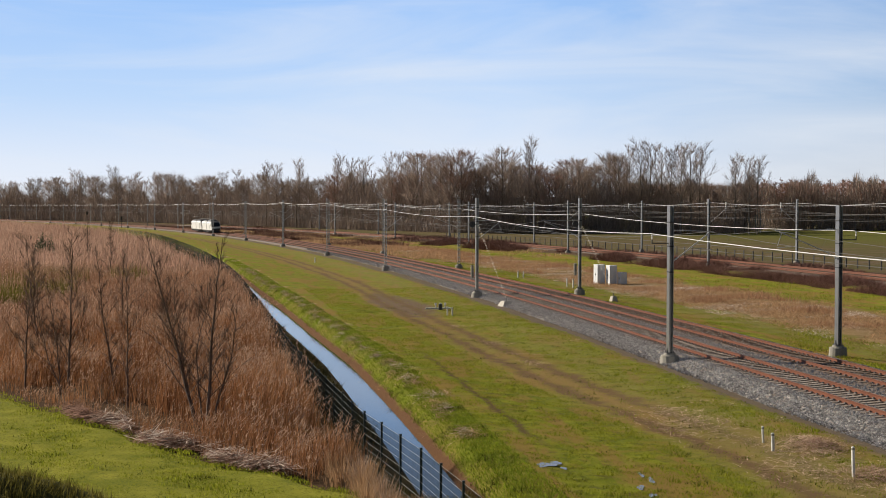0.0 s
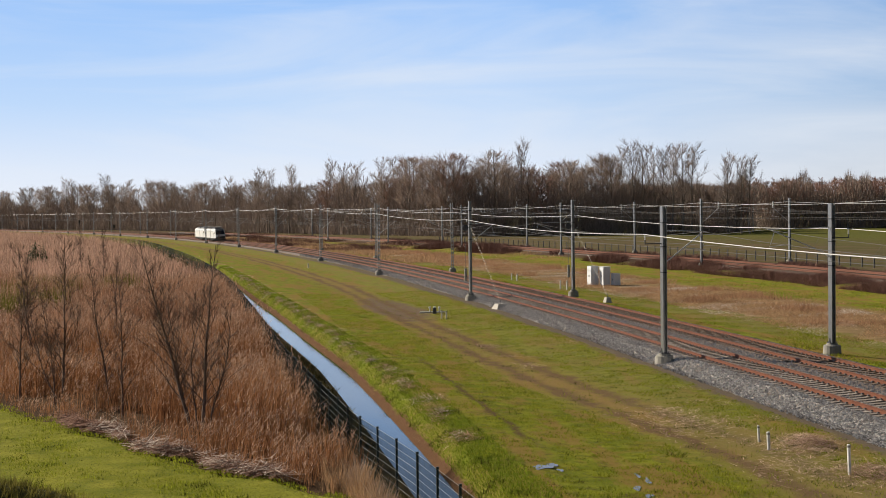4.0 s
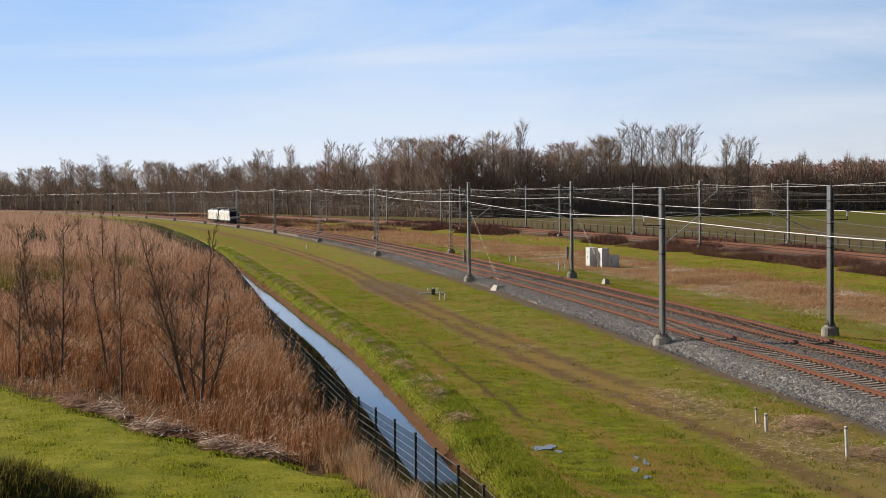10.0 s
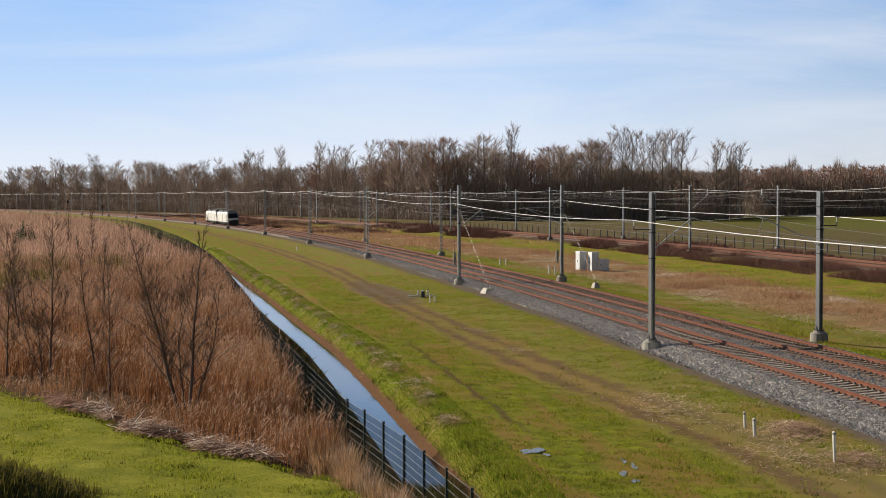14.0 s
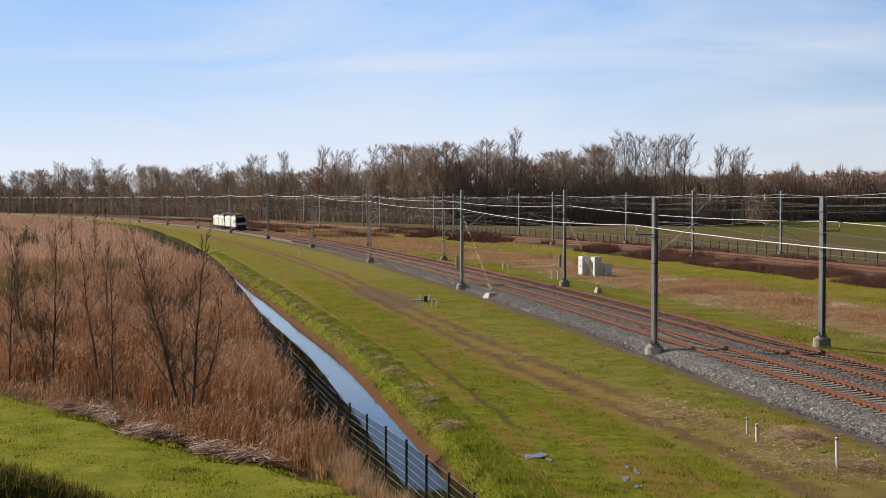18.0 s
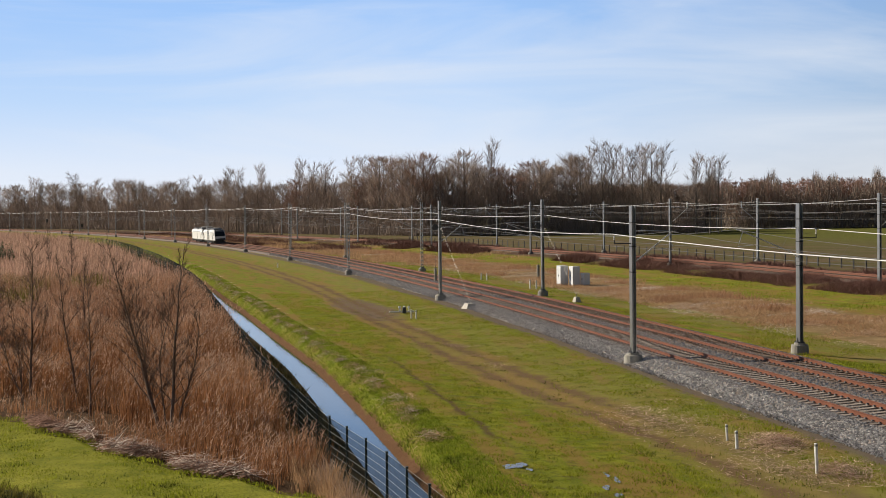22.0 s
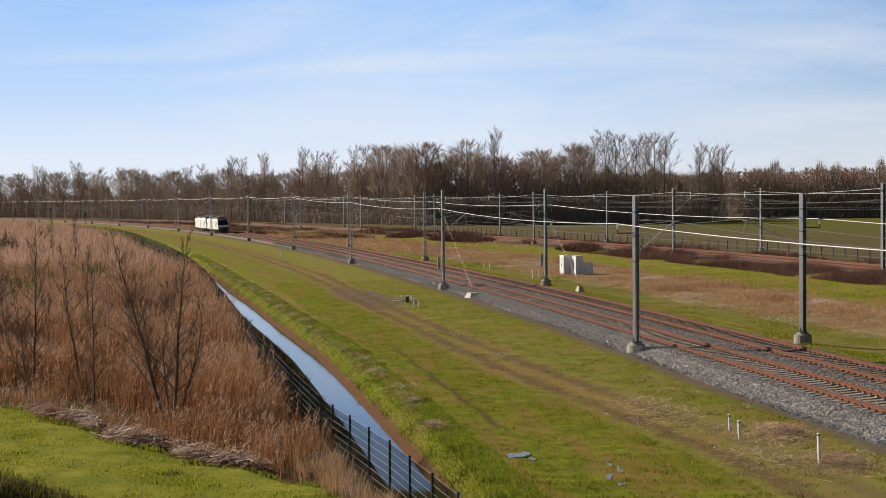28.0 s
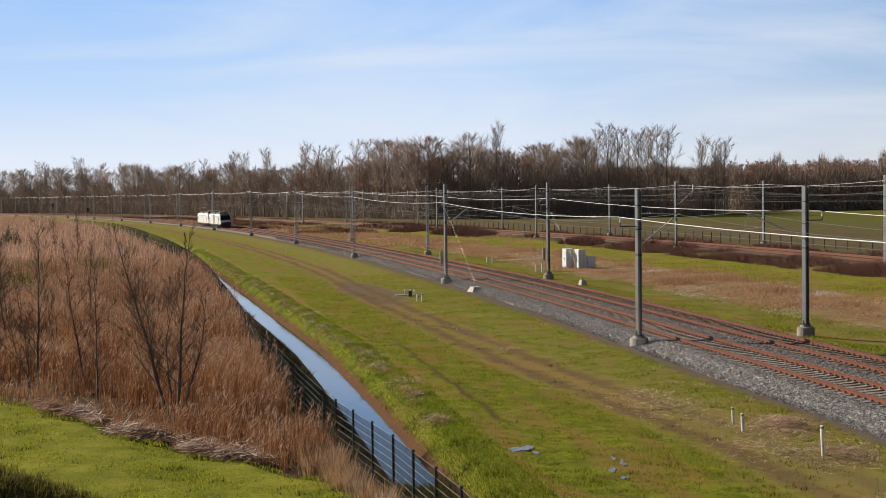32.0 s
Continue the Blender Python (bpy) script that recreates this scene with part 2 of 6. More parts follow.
    mark = math_node(t, "ABSOLUTE", math_node(t, "ADD", mark, math_node(t, "MULTIPLY", math_node(t, "SUBTRACT", patch, 0.5), 1.6)))
    within = math_node(t, "MULTIPLY", math_node(t, "DIVIDE", math_node(t, "SUBTRACT", s_at, 54.0), 4.0, clamp=True), math_node(t, "DIVIDE", math_node(t, "SUBTRACT", 92.0, s_at), 8.0, clamp=True))
    col = blend(t, math_node(t, "MULTIPLY", ramp(t, mark, [(0.05, 0.9), (0.28, 0.0)]), within), col, (0.085, 0.055, 0.03))
    tan = blend(t, ramp(t, mid, [(0.3, 0.0), (0.7, 1.0)]), (0.170, 0.115, 0.055), (0.275, 0.190, 0.100))
    nw = math_node(t, "ADD", n, math_node(t, "MULTIPLY", wob, 1.3))

    def band(lo, hi, soft, src):
        up = math_node(t, "DIVIDE", math_node(t, "SUBTRACT", src, lo), soft, clamp=True)
        dn = math_node(t, "DIVIDE", math_node(t, "SUBTRACT", hi, src), soft, clamp=True)
        return math_node(t, "MULTIPLY", up, dn)

    # bare strip at the foot of the ballast
    col = blend(t, band(-7.1, -4.6, 0.8, math_node(t, "ADD", n, math_node(t, "MULTIPLY", wob, 0.55))), col, SOIL)
    # tired grass on the slope beside it
    col = blend(t, math_node(t, "MULTIPLY", band(-11.5, -6.6, 1.5, nw), 0.45), col, (0.185, 0.165, 0.055))
    # dry reeds and grass between the two lines
    col = blend(t, band(12.5, 25.5, 1.5, nw), col, tan)
    col = blend(t, math_node(t, "MULTIPLY", band(7.0, 13.0, 1.5, nw), 0.5), col, (0.19, 0.16, 0.06))
    # second line: cinder and bramble soil
    nb = math_node(t, "ADD", b, math_node(t, "MULTIPLY", wob, 1.6))
    col = blend(t, band(-3.6, 17.5, 1.8, nb), col, ramp(t, mid, [(0.3, (0.062, 0.040, 0.026)), (0.6, (0.105, 0.066, 0.044)), (0.75, (0.12, 0.105, 0.030))]))
    # meadow behind it
    meadow = blend(t, ramp(t, big, [(0.4, 0.0), (0.6, 1.0)]), (0.092, 0.082, 0.032), (0.125, 0.090, 0.054))
    green = blend(t, ramp(t, mid, [(0.35, 0.0), (0.65, 1.0)]), (0.080, 0.082, 0.020), (0.120, 0.118, 0.028))
    meadow = blend(t, math_node(t, "DIVIDE", math_node(t, "SUBTRACT", math_node(t, "ADD", nb, math_node(t, "MULTIPLY", wob, 9.0)), 60.0), 70.0, clamp=True), meadow, green)
    col = blend(t, math_node(t, "DIVIDE", math_node(t, "SUBTRACT", b, 15.0), 3.0, clamp=True), col, meadow)
    # ditch: wet brown edge, dark bank under the fence, reed bed floor
    dw = math_node(t, "ADD", d, math_node(t, "MULTIPLY", wob, 0.22))
    opened = math_node(t, "DIVIDE", math_node(t, "SUBTRACT", s_at, 38.0), 1.2, clamp=True)
    col = blend(t, math_node(t, "MULTIPLY", band(0.9, 3.0, 0.5, dw), 0.55), col, blend(t, ramp(t, fine, [(0.35, 0.0), (0.65, 1.0)]), (0.080, 0.108, 0.011), (0.185, 0.212, 0.020)))
    edge = math_node(t, "MULTIPLY", band(0.4, 1.55, 0.22, dw), opened)
    col = blend(t, edge, col, blend(t, fine, (0.062, 0.032, 0.018), (0.145, 0.078, 0.04)))
    col = blend(t, math_node(t, "MULTIPLY", band(-3.2, 0.8, 0.4, dw), opened), col, (0.085, 0.066, 0.034))
    # floor soil toned dark to carry the shade among the reeds
    col = blend(t, math_node(t, "DIVIDE", math_node(t, "SUBTRACT", -2.6, dw), 0.8, clamp=True), col, blend(t, fine, (0.045, 0.028, 0.017), (0.10, 0.062, 0.036)))
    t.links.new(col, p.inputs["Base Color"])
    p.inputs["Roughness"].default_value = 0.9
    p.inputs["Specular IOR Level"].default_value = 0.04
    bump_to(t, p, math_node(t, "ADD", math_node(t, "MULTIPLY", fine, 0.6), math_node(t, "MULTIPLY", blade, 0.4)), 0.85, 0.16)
    return m


def turf_material():
    """Short grass of the embankment's foot, seen beside the reeds."""
    m, t, p = nodes_of("embankment_turf")
    pos = t.nodes.new("ShaderNodeNewGeometry").outputs["Position"]
    mid, fine, blade = noise_of(t, pos, 0.6, 5, 0.6), noise_of(t, pos, 4.0, 4, 0.7), noise_of(t, pos, 24.0, 3, 0.7)
    col = blend(t, ramp(t, mid, [(0.35, 0.0), (0.65, 1.0)]), (0.165, 0.178, 0.019), (0.285, 0.275, 0.036))
    col = blend(t, ramp(t, fine, [(0.6, 0.0), (0.8, 0.5)]), col, (0.22, 0.19, 0.06))
    tuft = noise_of(t, pos, 9.0, 4, 0.65)
    # darker in the hollows of the tuft and blade relief
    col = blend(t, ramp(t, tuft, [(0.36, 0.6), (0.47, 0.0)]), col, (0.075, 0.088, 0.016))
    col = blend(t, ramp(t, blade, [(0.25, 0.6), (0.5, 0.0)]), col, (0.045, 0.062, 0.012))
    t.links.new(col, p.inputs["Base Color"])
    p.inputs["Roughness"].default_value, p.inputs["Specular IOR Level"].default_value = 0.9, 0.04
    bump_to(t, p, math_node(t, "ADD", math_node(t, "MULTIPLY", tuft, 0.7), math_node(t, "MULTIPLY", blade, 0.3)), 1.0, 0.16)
    return m


def stones_material():
    m, t, p = nodes_of("ballast_stone")
    pos = t.nodes.new("ShaderNodeNewGeometry").outputs["Position"]
    v = add(t, "ShaderNodeTexVoronoi", Scale=12.0)
    t.links.new(pos, v.inputs["Vector"])
    sep = t.nodes.new("ShaderNodeSeparateColor")
    t.links.new(v.outputs["Color"], sep.inputs[0])
    wide = noise_of(t, pos, 0.8, 4)
    col = ramp(t, sep.outputs[0], [(0.0, (0.055, 0.050, 0.046)), (0.5, (0.20, 0.185, 0.175)), (1.0, (0.48, 0.46, 0.44))])
    col = blend(t, ramp(t, wide, [(0.42, 0.0), (0.65, 0.6)]), col, (0.12, 0.078, 0.054))
    uv = t.nodes.new("ShaderNodeUVMap")
    uv.uv_map = "across"
    sx = t.nodes.new("ShaderNodeSeparateXYZ")
    t.links.new(uv.outputs["UV"], sx.inputs[0])
    rusty = ramp(t, sx.outputs["X"], [(0.0, 0.0), (0.12, 0.0), (0.22, 0.58), (0.50, 0.70), (0.86, 0.74), (0.97, 0.6)])
    rusty = math_node(t, "MAXIMUM", rusty, ramp(t, sx.outputs["Y"], [(0.12, 0.0), (0.26, 0.92)]))
    col = blend(t, rusty, col, (0.098, 0.066, 0.050))
    t.links.new(col, p.inputs["Base Color"])
    p.inputs["Roughness"].default_value = 0.85
    bump_to(t, p, v.outputs["Distance"], 0.8, 0.03)
    return m


def water_material():
    m, t, p = nodes_of("ditch_water")
    pos = t.nodes.new("ShaderNodeNewGeometry").outputs["Position"]
    p.inputs["Base Color"].default_value = (0.030, 0.034, 0.030, 1)
    p.inputs["Roughness"].default_value, p.inputs["IOR"].default_value = 0.04, 1.33
    p.inputs["Specular IOR Level"].default_value = 0.75
    bump_to(t, p, noise_of(t, pos, 3.0, 3), 0.07, 0.02)
    return m


M_GROUND, M_TURF, M_BALLAST, M_WATER = ground_material(), turf_material(), stones_material(), water_material()
M_PUDDLE = paint("muddy_puddle_water", (0.10, 0.095, 0.085), (0.19, 0.18, 0.165), 3.0, 12.0, 0.22, bump=0.1)
M_STONE = paint("loose_ballast_stone", (0.36, 0.34, 0.325), (0.76, 0.73, 0.71), 6, 60, 0.85, island=0.55)
M_RUST = paint("rusty_rail_steel", (0.095, 0.03, 0.015), (0.185, 0.066, 0.033), 1.5, 40, 0.62, 0.2)
M_RAILTOP = paint("worn_rail_head", (0.18, 0.062, 0.032), (0.28, 0.108, 0.06), 2.0, 40, 0.55, 0.2)
M_SLEEPER = paint("weathered_sleeper_concrete", (0.135, 0.105, 0.086), (0.275, 0.24, 0.212), 2.5, 35, 0.9, vary=0.22)
M_SLEEPERBROWN = paint("rust_stained_sleeper_concrete", (0.085, 0.060, 0.046), (0.19, 0.145, 0.115), 2.5, 35, 0.9, vary=0.22)
M_CONCRETE = paint("foundation_concrete", (0.2, 0.185, 0.16), (0.35, 0.335, 0.3), 2.0, 30, 0.9, vary=0.12)
M_PALECONCRETE = paint("pale_precast_concrete", (0.36, 0.33, 0.29), (0.54, 0.51, 0.46), 2.0, 30, 0.85)
M_GALV = paint("galvanised_mast_steel", (0.25, 0.253, 0.258), (0.36, 0.363, 0.368), 1.2, 25, 0.40, 0.92, vary=0.06)
M_DARKSTEEL = paint("dark_steel_fitting", (0.045, 0.045, 0.05), (0.11, 0.11, 0.115), 3, 40, 0.5, 0.6)
M_WIRE = paint("bare_aluminium_feeder", (0.46, 0.455, 0.455), (0.62, 0.615, 0.615), 1, 20, 0.45, 0.3)
M_COPPER = paint("dull_copper_wire", (0.10, 0.095, 0.09), (0.20, 0.19, 0.18), 1, 20, 0.5, 0.6)
M_INSUL = paint("white_glazed_insulator", (0.55, 0.54, 0.52), (0.78, 0.77, 0.75), 4, 30, 0.25)
M_FENCE = paint("dark_green_fence_steel", (0.018, 0.028, 0.026), (0.045, 0.060, 0.055), 3, 40, 0.45, 0.3)
M_FENCEWIRE = paint("weathered_fence_wire", (0.10, 0.11, 0.108), (0.23, 0.24, 0.235), 3, 40, 0.4, 0.6)
M_PIPE = paint("white_marker_plastic", (0.55, 0.54, 0.50), (0.80, 0.79, 0.75), 4, 40, 0.5, own=True)
M_CABINET = paint("light_grey_cabinet_paint", (0.58, 0.60, 0.62), (0.70, 0.715, 0.73), 1.0, 25, 0.4)
# reeds in three tones, paler and pinker with distance from the eye
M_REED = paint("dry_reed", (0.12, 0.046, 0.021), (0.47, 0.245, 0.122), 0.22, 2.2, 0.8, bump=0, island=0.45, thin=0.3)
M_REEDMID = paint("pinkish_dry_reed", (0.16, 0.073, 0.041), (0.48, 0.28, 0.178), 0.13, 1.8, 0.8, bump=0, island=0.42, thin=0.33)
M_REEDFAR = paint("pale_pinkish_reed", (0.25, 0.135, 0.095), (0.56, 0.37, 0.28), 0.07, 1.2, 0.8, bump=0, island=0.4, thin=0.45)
M_DRYREED = paint("tan_reed_clump", (0.27, 0.140, 0.078), (0.44, 0.265, 0.165), 0.25, 4.0, 0.85, bump=0, island=0.35, thin=0.4)
M_REEDPALE = paint("pale_reed_plume", (0.32, 0.195, 0.13), (0.52, 0.36, 0.265), 0.25, 4.0, 0.85, bump=0, island=0.3, thin=0.4)
M_STRAW = paint("cut_reed_straw", (0.3, 0.195, 0.125), (0.66, 0.5, 0.39), 1.0, 12.0, 0.8, bump=0, island=0.4, thin=0.15)
M_MATTED = paint("matted_reed_stalk", (0.15, 0.078, 0.054), (0.38, 0.235, 0.18), 1.0, 12.0, 0.8, bump=0, island=0.4, thin=0.15)
M_BLEACHED = paint("bleached_reed_stalk", (0.40, 0.31, 0.25), (0.72, 0.62, 0.55), 1.0, 12.0, 0.8, bump=0, island=0.35, thin=0.15)
M_BLADE = paint("grass_blade", (0.128, 0.154, 0.014), (0.245, 0.254, 0.026), 0.5, 6.0, 0.7, bump=0, island=0.35, thin=0.6)
M_BANKBLADE = paint("bank_grass_blade", (0.095, 0.142, 0.012), (0.195, 0.232, 0.021), 0.5, 6.0, 0.7, bump=0, island=0.35, thin=0.6)
M_TUFT = paint("dry_grass_tuft", (0.3, 0.17, 0.088), (0.53, 0.355, 0.215), 0.3, 5.0, 0.85, bump=0, island=0.35, thin=0.35)
M_BRAMBLE = paint("bramble_stem", (0.105, 0.052, 0.042), (0.215, 0.115, 0.09), 0.5, 6.0, 0.8, bump=0, island=0.4)
M_BARK = paint("grey_brown_bark", (0.11, 0.086, 0.068), (0.27, 0.22, 0.18), 1.5, 14.0, 0.9, own=True, vary=0.25)
M_BIRCH = paint("pale_birch_bark", (0.20, 0.18, 0.16), (0.48, 0.46, 0.43), 1.5, 10.0, 0.8, own=True, vary=0.2)
M_TWIG = paint("bare_twig", (0.205, 0.156, 0.132), (0.40, 0.32, 0.272), 0.12, 2.0, 0.9, bump=0, vary=0.3, thin=0.3)
M_TWIGRED = paint("reddish_bare_twig", (0.21, 0.128, 0.102), (0.37, 0.235, 0.19), 0.12, 2.0, 0.9, bump=0, vary=0.3, thin=0.3)
M_SCRUB = paint("dark_undergrowth", (0.185, 0.142, 0.118), (0.36, 0.285, 0.24), 0.1, 1.5, 0.95, bump=0, island=0.35, thin=0.12)
M_SAPLING = paint("sapling_bark", (0.065, 0.040, 0.031), (0.25, 0.175, 0.135), 2.0, 18.0, 0.85, own=True)
M_LOCO = paint("dusty_white_engine_paint", (0.66, 0.645, 0.62), (0.82, 0.81, 0.79), 0.5, 12, 0.38, own=True)
M_LOCOGREY = paint("dark_grey_underframe", (0.028, 0.027, 0.027), (0.065, 0.062, 0.060), 1.5, 20, 0.7, own=True)
M_LOCOROOF = paint("sooty_roof_grey", (0.045, 0.045, 0.047), (0.1, 0.1, 0.105), 0.8, 15, 0.6, own=True)
M_LOCOGLASS = paint("tinted_cab_glass", (0.010, 0.012, 0.015), (0.022, 0.025, 0.030), 1, 10, 0.06, own=True, bump=0)
M_SEDGE = paint("dark_bank_sedge", (0.05, 0.05, 0.018), (0.125, 0.1, 0.042), 0.5, 6.0, 0.85, bump=0, island=0.4)
# hump turf, toned far darker than the other grass to hold its shade
M_MOUND = paint("shade_toned_turf", (0.042, 0.048, 0.016), (0.105, 0.098, 0.036), 0.8, 12.0, 0.95, bump=0.8, depth=0.08)
M_TUSSOCK = paint("dark_tussock_grass", (0.042, 0.052, 0.008), (0.105, 0.110, 0.018), 0.6, 6.0, 0.8, bump=0, island=0.5)
M_OLIVE = paint("olive_sedge", (0.10, 0.095, 0.020), (0.20, 0.17, 0.045), 0.3, 4.0, 0.8, bump=0, island=0.4, thin=0.3)
M_HEDGE = paint("evergreen_leaf", (0.035, 0.052, 0.018), (0.095, 0.125, 0.042), 1, 10, 0.6, bump=0, island=0.4)


# ---- mesh building ----
class Buf:
    """Vertices and faces of one mesh."""

    def __init__(self):
        self.v, self.f = [], []

    def box(self, cx, cy, cz, sx, sy, sz, taper=1.0, m=None):
        k = len(self.v)
        pts = [(cx + a * sx / 2 * (taper if c > 0 else 1), cy + b * sy / 2 * (taper if c > 0 else 1), cz + c * sz / 2) for c in (-1, 1) for a, b in ((-1, -1), (1, -1), (1, 1), (-1, 1))]
        self.v += [tuple(m @ Vector(p)) for p in pts] if m else pts
        self.f += [tuple(k + i for i in q) for q in ((3, 2, 1, 0), (4, 5, 6, 7), (0, 1, 5, 4), (1, 2, 6, 5), (2, 3, 7, 6), (3, 0, 4, 7))]
        return self

    def tube(self, pts, radii, sides=6, caps=True):
        pts = [Vector(p) for p in pts]
        if isinstance(radii, (int, float)):
            radii = [radii] * len(pts)
        k = len(self.v)
        for i, p in enumerate(pts):
            d = pts[min(i + 1, len(pts) - 1)] - pts[max(i - 1, 0)]
            d = d.normalized() if d.length > 1e-9 else Vector((0, 0, 1))
            a = d.cross(Vector((0, 0, 1)) if abs(d.z) < 0.9 else Vector((1, 0, 0))).normalized()
            b = d.cross(a)
            for j in range(sides):
                w = 2 * math.pi * j / sides
                self.v.append(tuple(p + radii[i] * (math.cos(w) * a + math.sin(w) * b)))
        for i in range(len(pts) - 1):
            for j in range(sides):
                q = k + i * sides
                self.f.append((q + j, q + (j + 1) % sides, q + sides + (j + 1) % sides, q + sides + j))
        if caps:
            self.f.append(tuple(k + j for j in reversed(range(sides))))
            self.f.append(tuple(k + (len(pts) - 1) * sides + j for j in range(sides)))
        return self

    def twig(self, p, d, length, width):
        """A thin two-sided spike."""
        p, d = Vector(p), Vector(d).normalized()
        a = d.cross(Vector((random.uniform(-1, 1), random.uniform(-1, 1), random.uniform(-1, 1)))).normalized() * width / 2
        k = len(self.v)
        self.v += [tuple(p - a), tuple(p + a), tuple(p + d * length)]
        self.f.append((k, k + 1, k + 2))
        return self

    def prism(self, outline, y0, y1):
        """An outline in x, z drawn out along y."""
        k, c = len(self.v), len(outline)
        self.v += [(x, y, z) for y in (y0, y1) for x, z in outline]
        self.f.append(tuple(k + i for i in range(c)))
        self.f.append(tuple(k + c + i for i in reversed(range(c))))
        self.f += [(k + (i + 1) % c, k + i, k + c + i, k + c + (i + 1) % c) for i in range(c)]
        return self


def part(name, buf, material, parent=None, label="", smooth=False):
    me = bpy.data.meshes.new(name)
    me.from_pydata(buf.v, [], buf.f)
    me.materials.append(material)
    if smooth:
        me.polygons.foreach_set("use_smooth", [True] * len(me.polygons))
    me.update()
    ob = new(name, me)
    if parent is not None:
        ob.parent = parent
    return tagged(ob, label)


def spikes(name, base, tip, width, material, bend=None):
    """Many slender blades in one mesh: each from its base to its tip."""
    base, tip = np.asarray(base, float), np.asarray(tip, float)
    c = len(base)
    ang = np.random.uniform(0, math.pi, c)
    side = np.stack([np.cos(ang), np.sin(ang), 0 * ang], 1) * (np.asarray(width) * np.ones(c))[:, None] / 2
    if bend is None:
        v = np.stack([base - side, base + side, tip], 1).reshape(-1, 3)
        f = np.arange(3 * c).reshape(-1, 3)
    else:
        mid = (base + tip) / 2 + bend
        v = np.stack([base - side, base + side, mid + side * 0.8, mid - side * 0.8, tip], 1).reshape(-1, 3)
        k = np.arange(c)[:, None] * 5
        f = np.concatenate([k + [0, 1, 2], k + [0, 2, 3], k + [3, 2, 4]], 1).reshape(-1, 3)
    me = bpy.data.meshes.new(name)
    me.vertices.add(len(v))
    me.vertices.foreach_set("co", v.ravel())
    me.loops.add(f.size)
    me.loops.foreach_set("vertex_index", f.ravel().astype(np.int32))
    me.polygons.add(len(f))
    me.polygons.foreach_set("loop_start", np.arange(0, f.size, 3, dtype=np.int32))
    me.update(calc_edges=True)
    me.materials.append(material)
    return new(name, me)


def thing(name, m, label, category, group="", kind=""):
    ob = tagged(new(name), label, category, group, kind)
    ob.matrix_world = m
    ob.empty_display_size = 0.3
    return ob


# ---- ground: one sheet to the horizon ----
def build_ground():
    ss = np.r_[-400, -250, -150, -90, -50, -20, np.arange(0, 130, 1.2), np.arange(130, 260, 3), np.arange(260, 560, 8), 600, 650, 700, 760, 820, 900, 1000, 1100, 1400]
    nn = np.r_[-900, -600, -400, -260, -160, -110, -80, -60, -46, -38, np.arange(-33, -18, 0.35), np.arange(-18, -6, 0.8), -6, -3, 0, 3, np.arange(6, 62, 2.0), 70, 90, 120, 170, 240, 340, 480, 700, 1000]
    S, N = np.meshgrid(ss, nn, indexing="ij")
    a = TURN0 + S * BEND
    X, Y = CX + (RADIUS + N) * np.cos(a), CY + (RADIUS + N) * np.sin(a)
    Z = height(S, N)
    rim = np.zeros_like(S, bool)
    rim[0], rim[-1], rim[:, 0], rim[:, -1] = True, True, True, True
    Z[rim] = 0.0
    mx, my = X - 0.0, Y - 300.0
    far = 4200 / np.hypot(mx, my)
    X, Y = np.where(rim, mx * far, X), np.where(rim, my * far + 300, Y)
    rows, cols = S.shape
    i, j = np.meshgrid(np.arange(rows - 1), np.arange(cols - 1), indexing="ij")
    q = (i * cols + j).ravel()
    faces = np.stack([q, q + 1, q + cols + 1, q + cols], 1)[:, ::-1]
    me = bpy.data.meshes.new("ground")
    me.from_pydata(np.stack([X, Y, Z], -1).reshape(-1, 3).tolist(), [], faces.tolist())
    d = N - ditch_n(S)
    for name, u, v in (("zone", N, d), ("ruts", N - path_n(S), N - line_b(S)), ("along", S, N)):
        layer = me.uv_layers.new(name=name)
        idx = np.empty(len(me.loops), np.int32)
        me.loops.foreach_get("vertex_index", idx)
        layer.data.foreach_set("uv", np.stack([u.ravel()[idx], v.ravel()[idx]], 1).ravel())
    me.polygons.foreach_set("use_smooth", [True] * len(me.polygons))
    me.materials.append(M_GROUND)
    me.update()
    tagged(new("ground", me), "green grass with mud ruts, dry reed beds and meadow", "ground", kind="structure")


build_ground()


def turf_edge(x):
    """Where the embankment's turf meets the reeds and the fence."""
    return np.interp(x, [-40, -19.5, -15.4, -10.0, -6.7, -5.2, -2.4, -1.0, 1.0], [95, 63.4, 58.3, 50.3, 46.4, 45.0, 41.6, 38.0, 30.0]) + 0.3 * np.sin(x * 1.9) + 0.18 * np.sin(x * 5.3)


def build_turf():
    """The grass of the embankment's foot before the reeds: a low swell that ends at the reed bed and the fence."""
    b = Buf()
    xs, ys = np.arange(-40, 1.01, 0.8), np.linspace(0, 1, 40)
    for x in xs:
        top = float(turf_edge(x))
        for w in ys:
            y = 12 + (top - 12) * w
            b.v.append((x, y, 0.05 + 0.05 * math.sin(x * 1.3 + y) * math.sin(y * 0.7) + (0.22 if w < 1 else -0.6) * (1 if w < 0.97 else 0.4)))
    c = len(ys)
    for i in range(len(xs) - 1):
        for j in range(c - 1):
            b.f.append((i * c + j, i * c + c + j, i * c + c + j + 1, i * c + j + 1))
    tagged(part("embankment_grass", b, M_TURF, smooth=True), "short bright green turf at the embankment's foot", "grass", kind="structure")


build_turf()


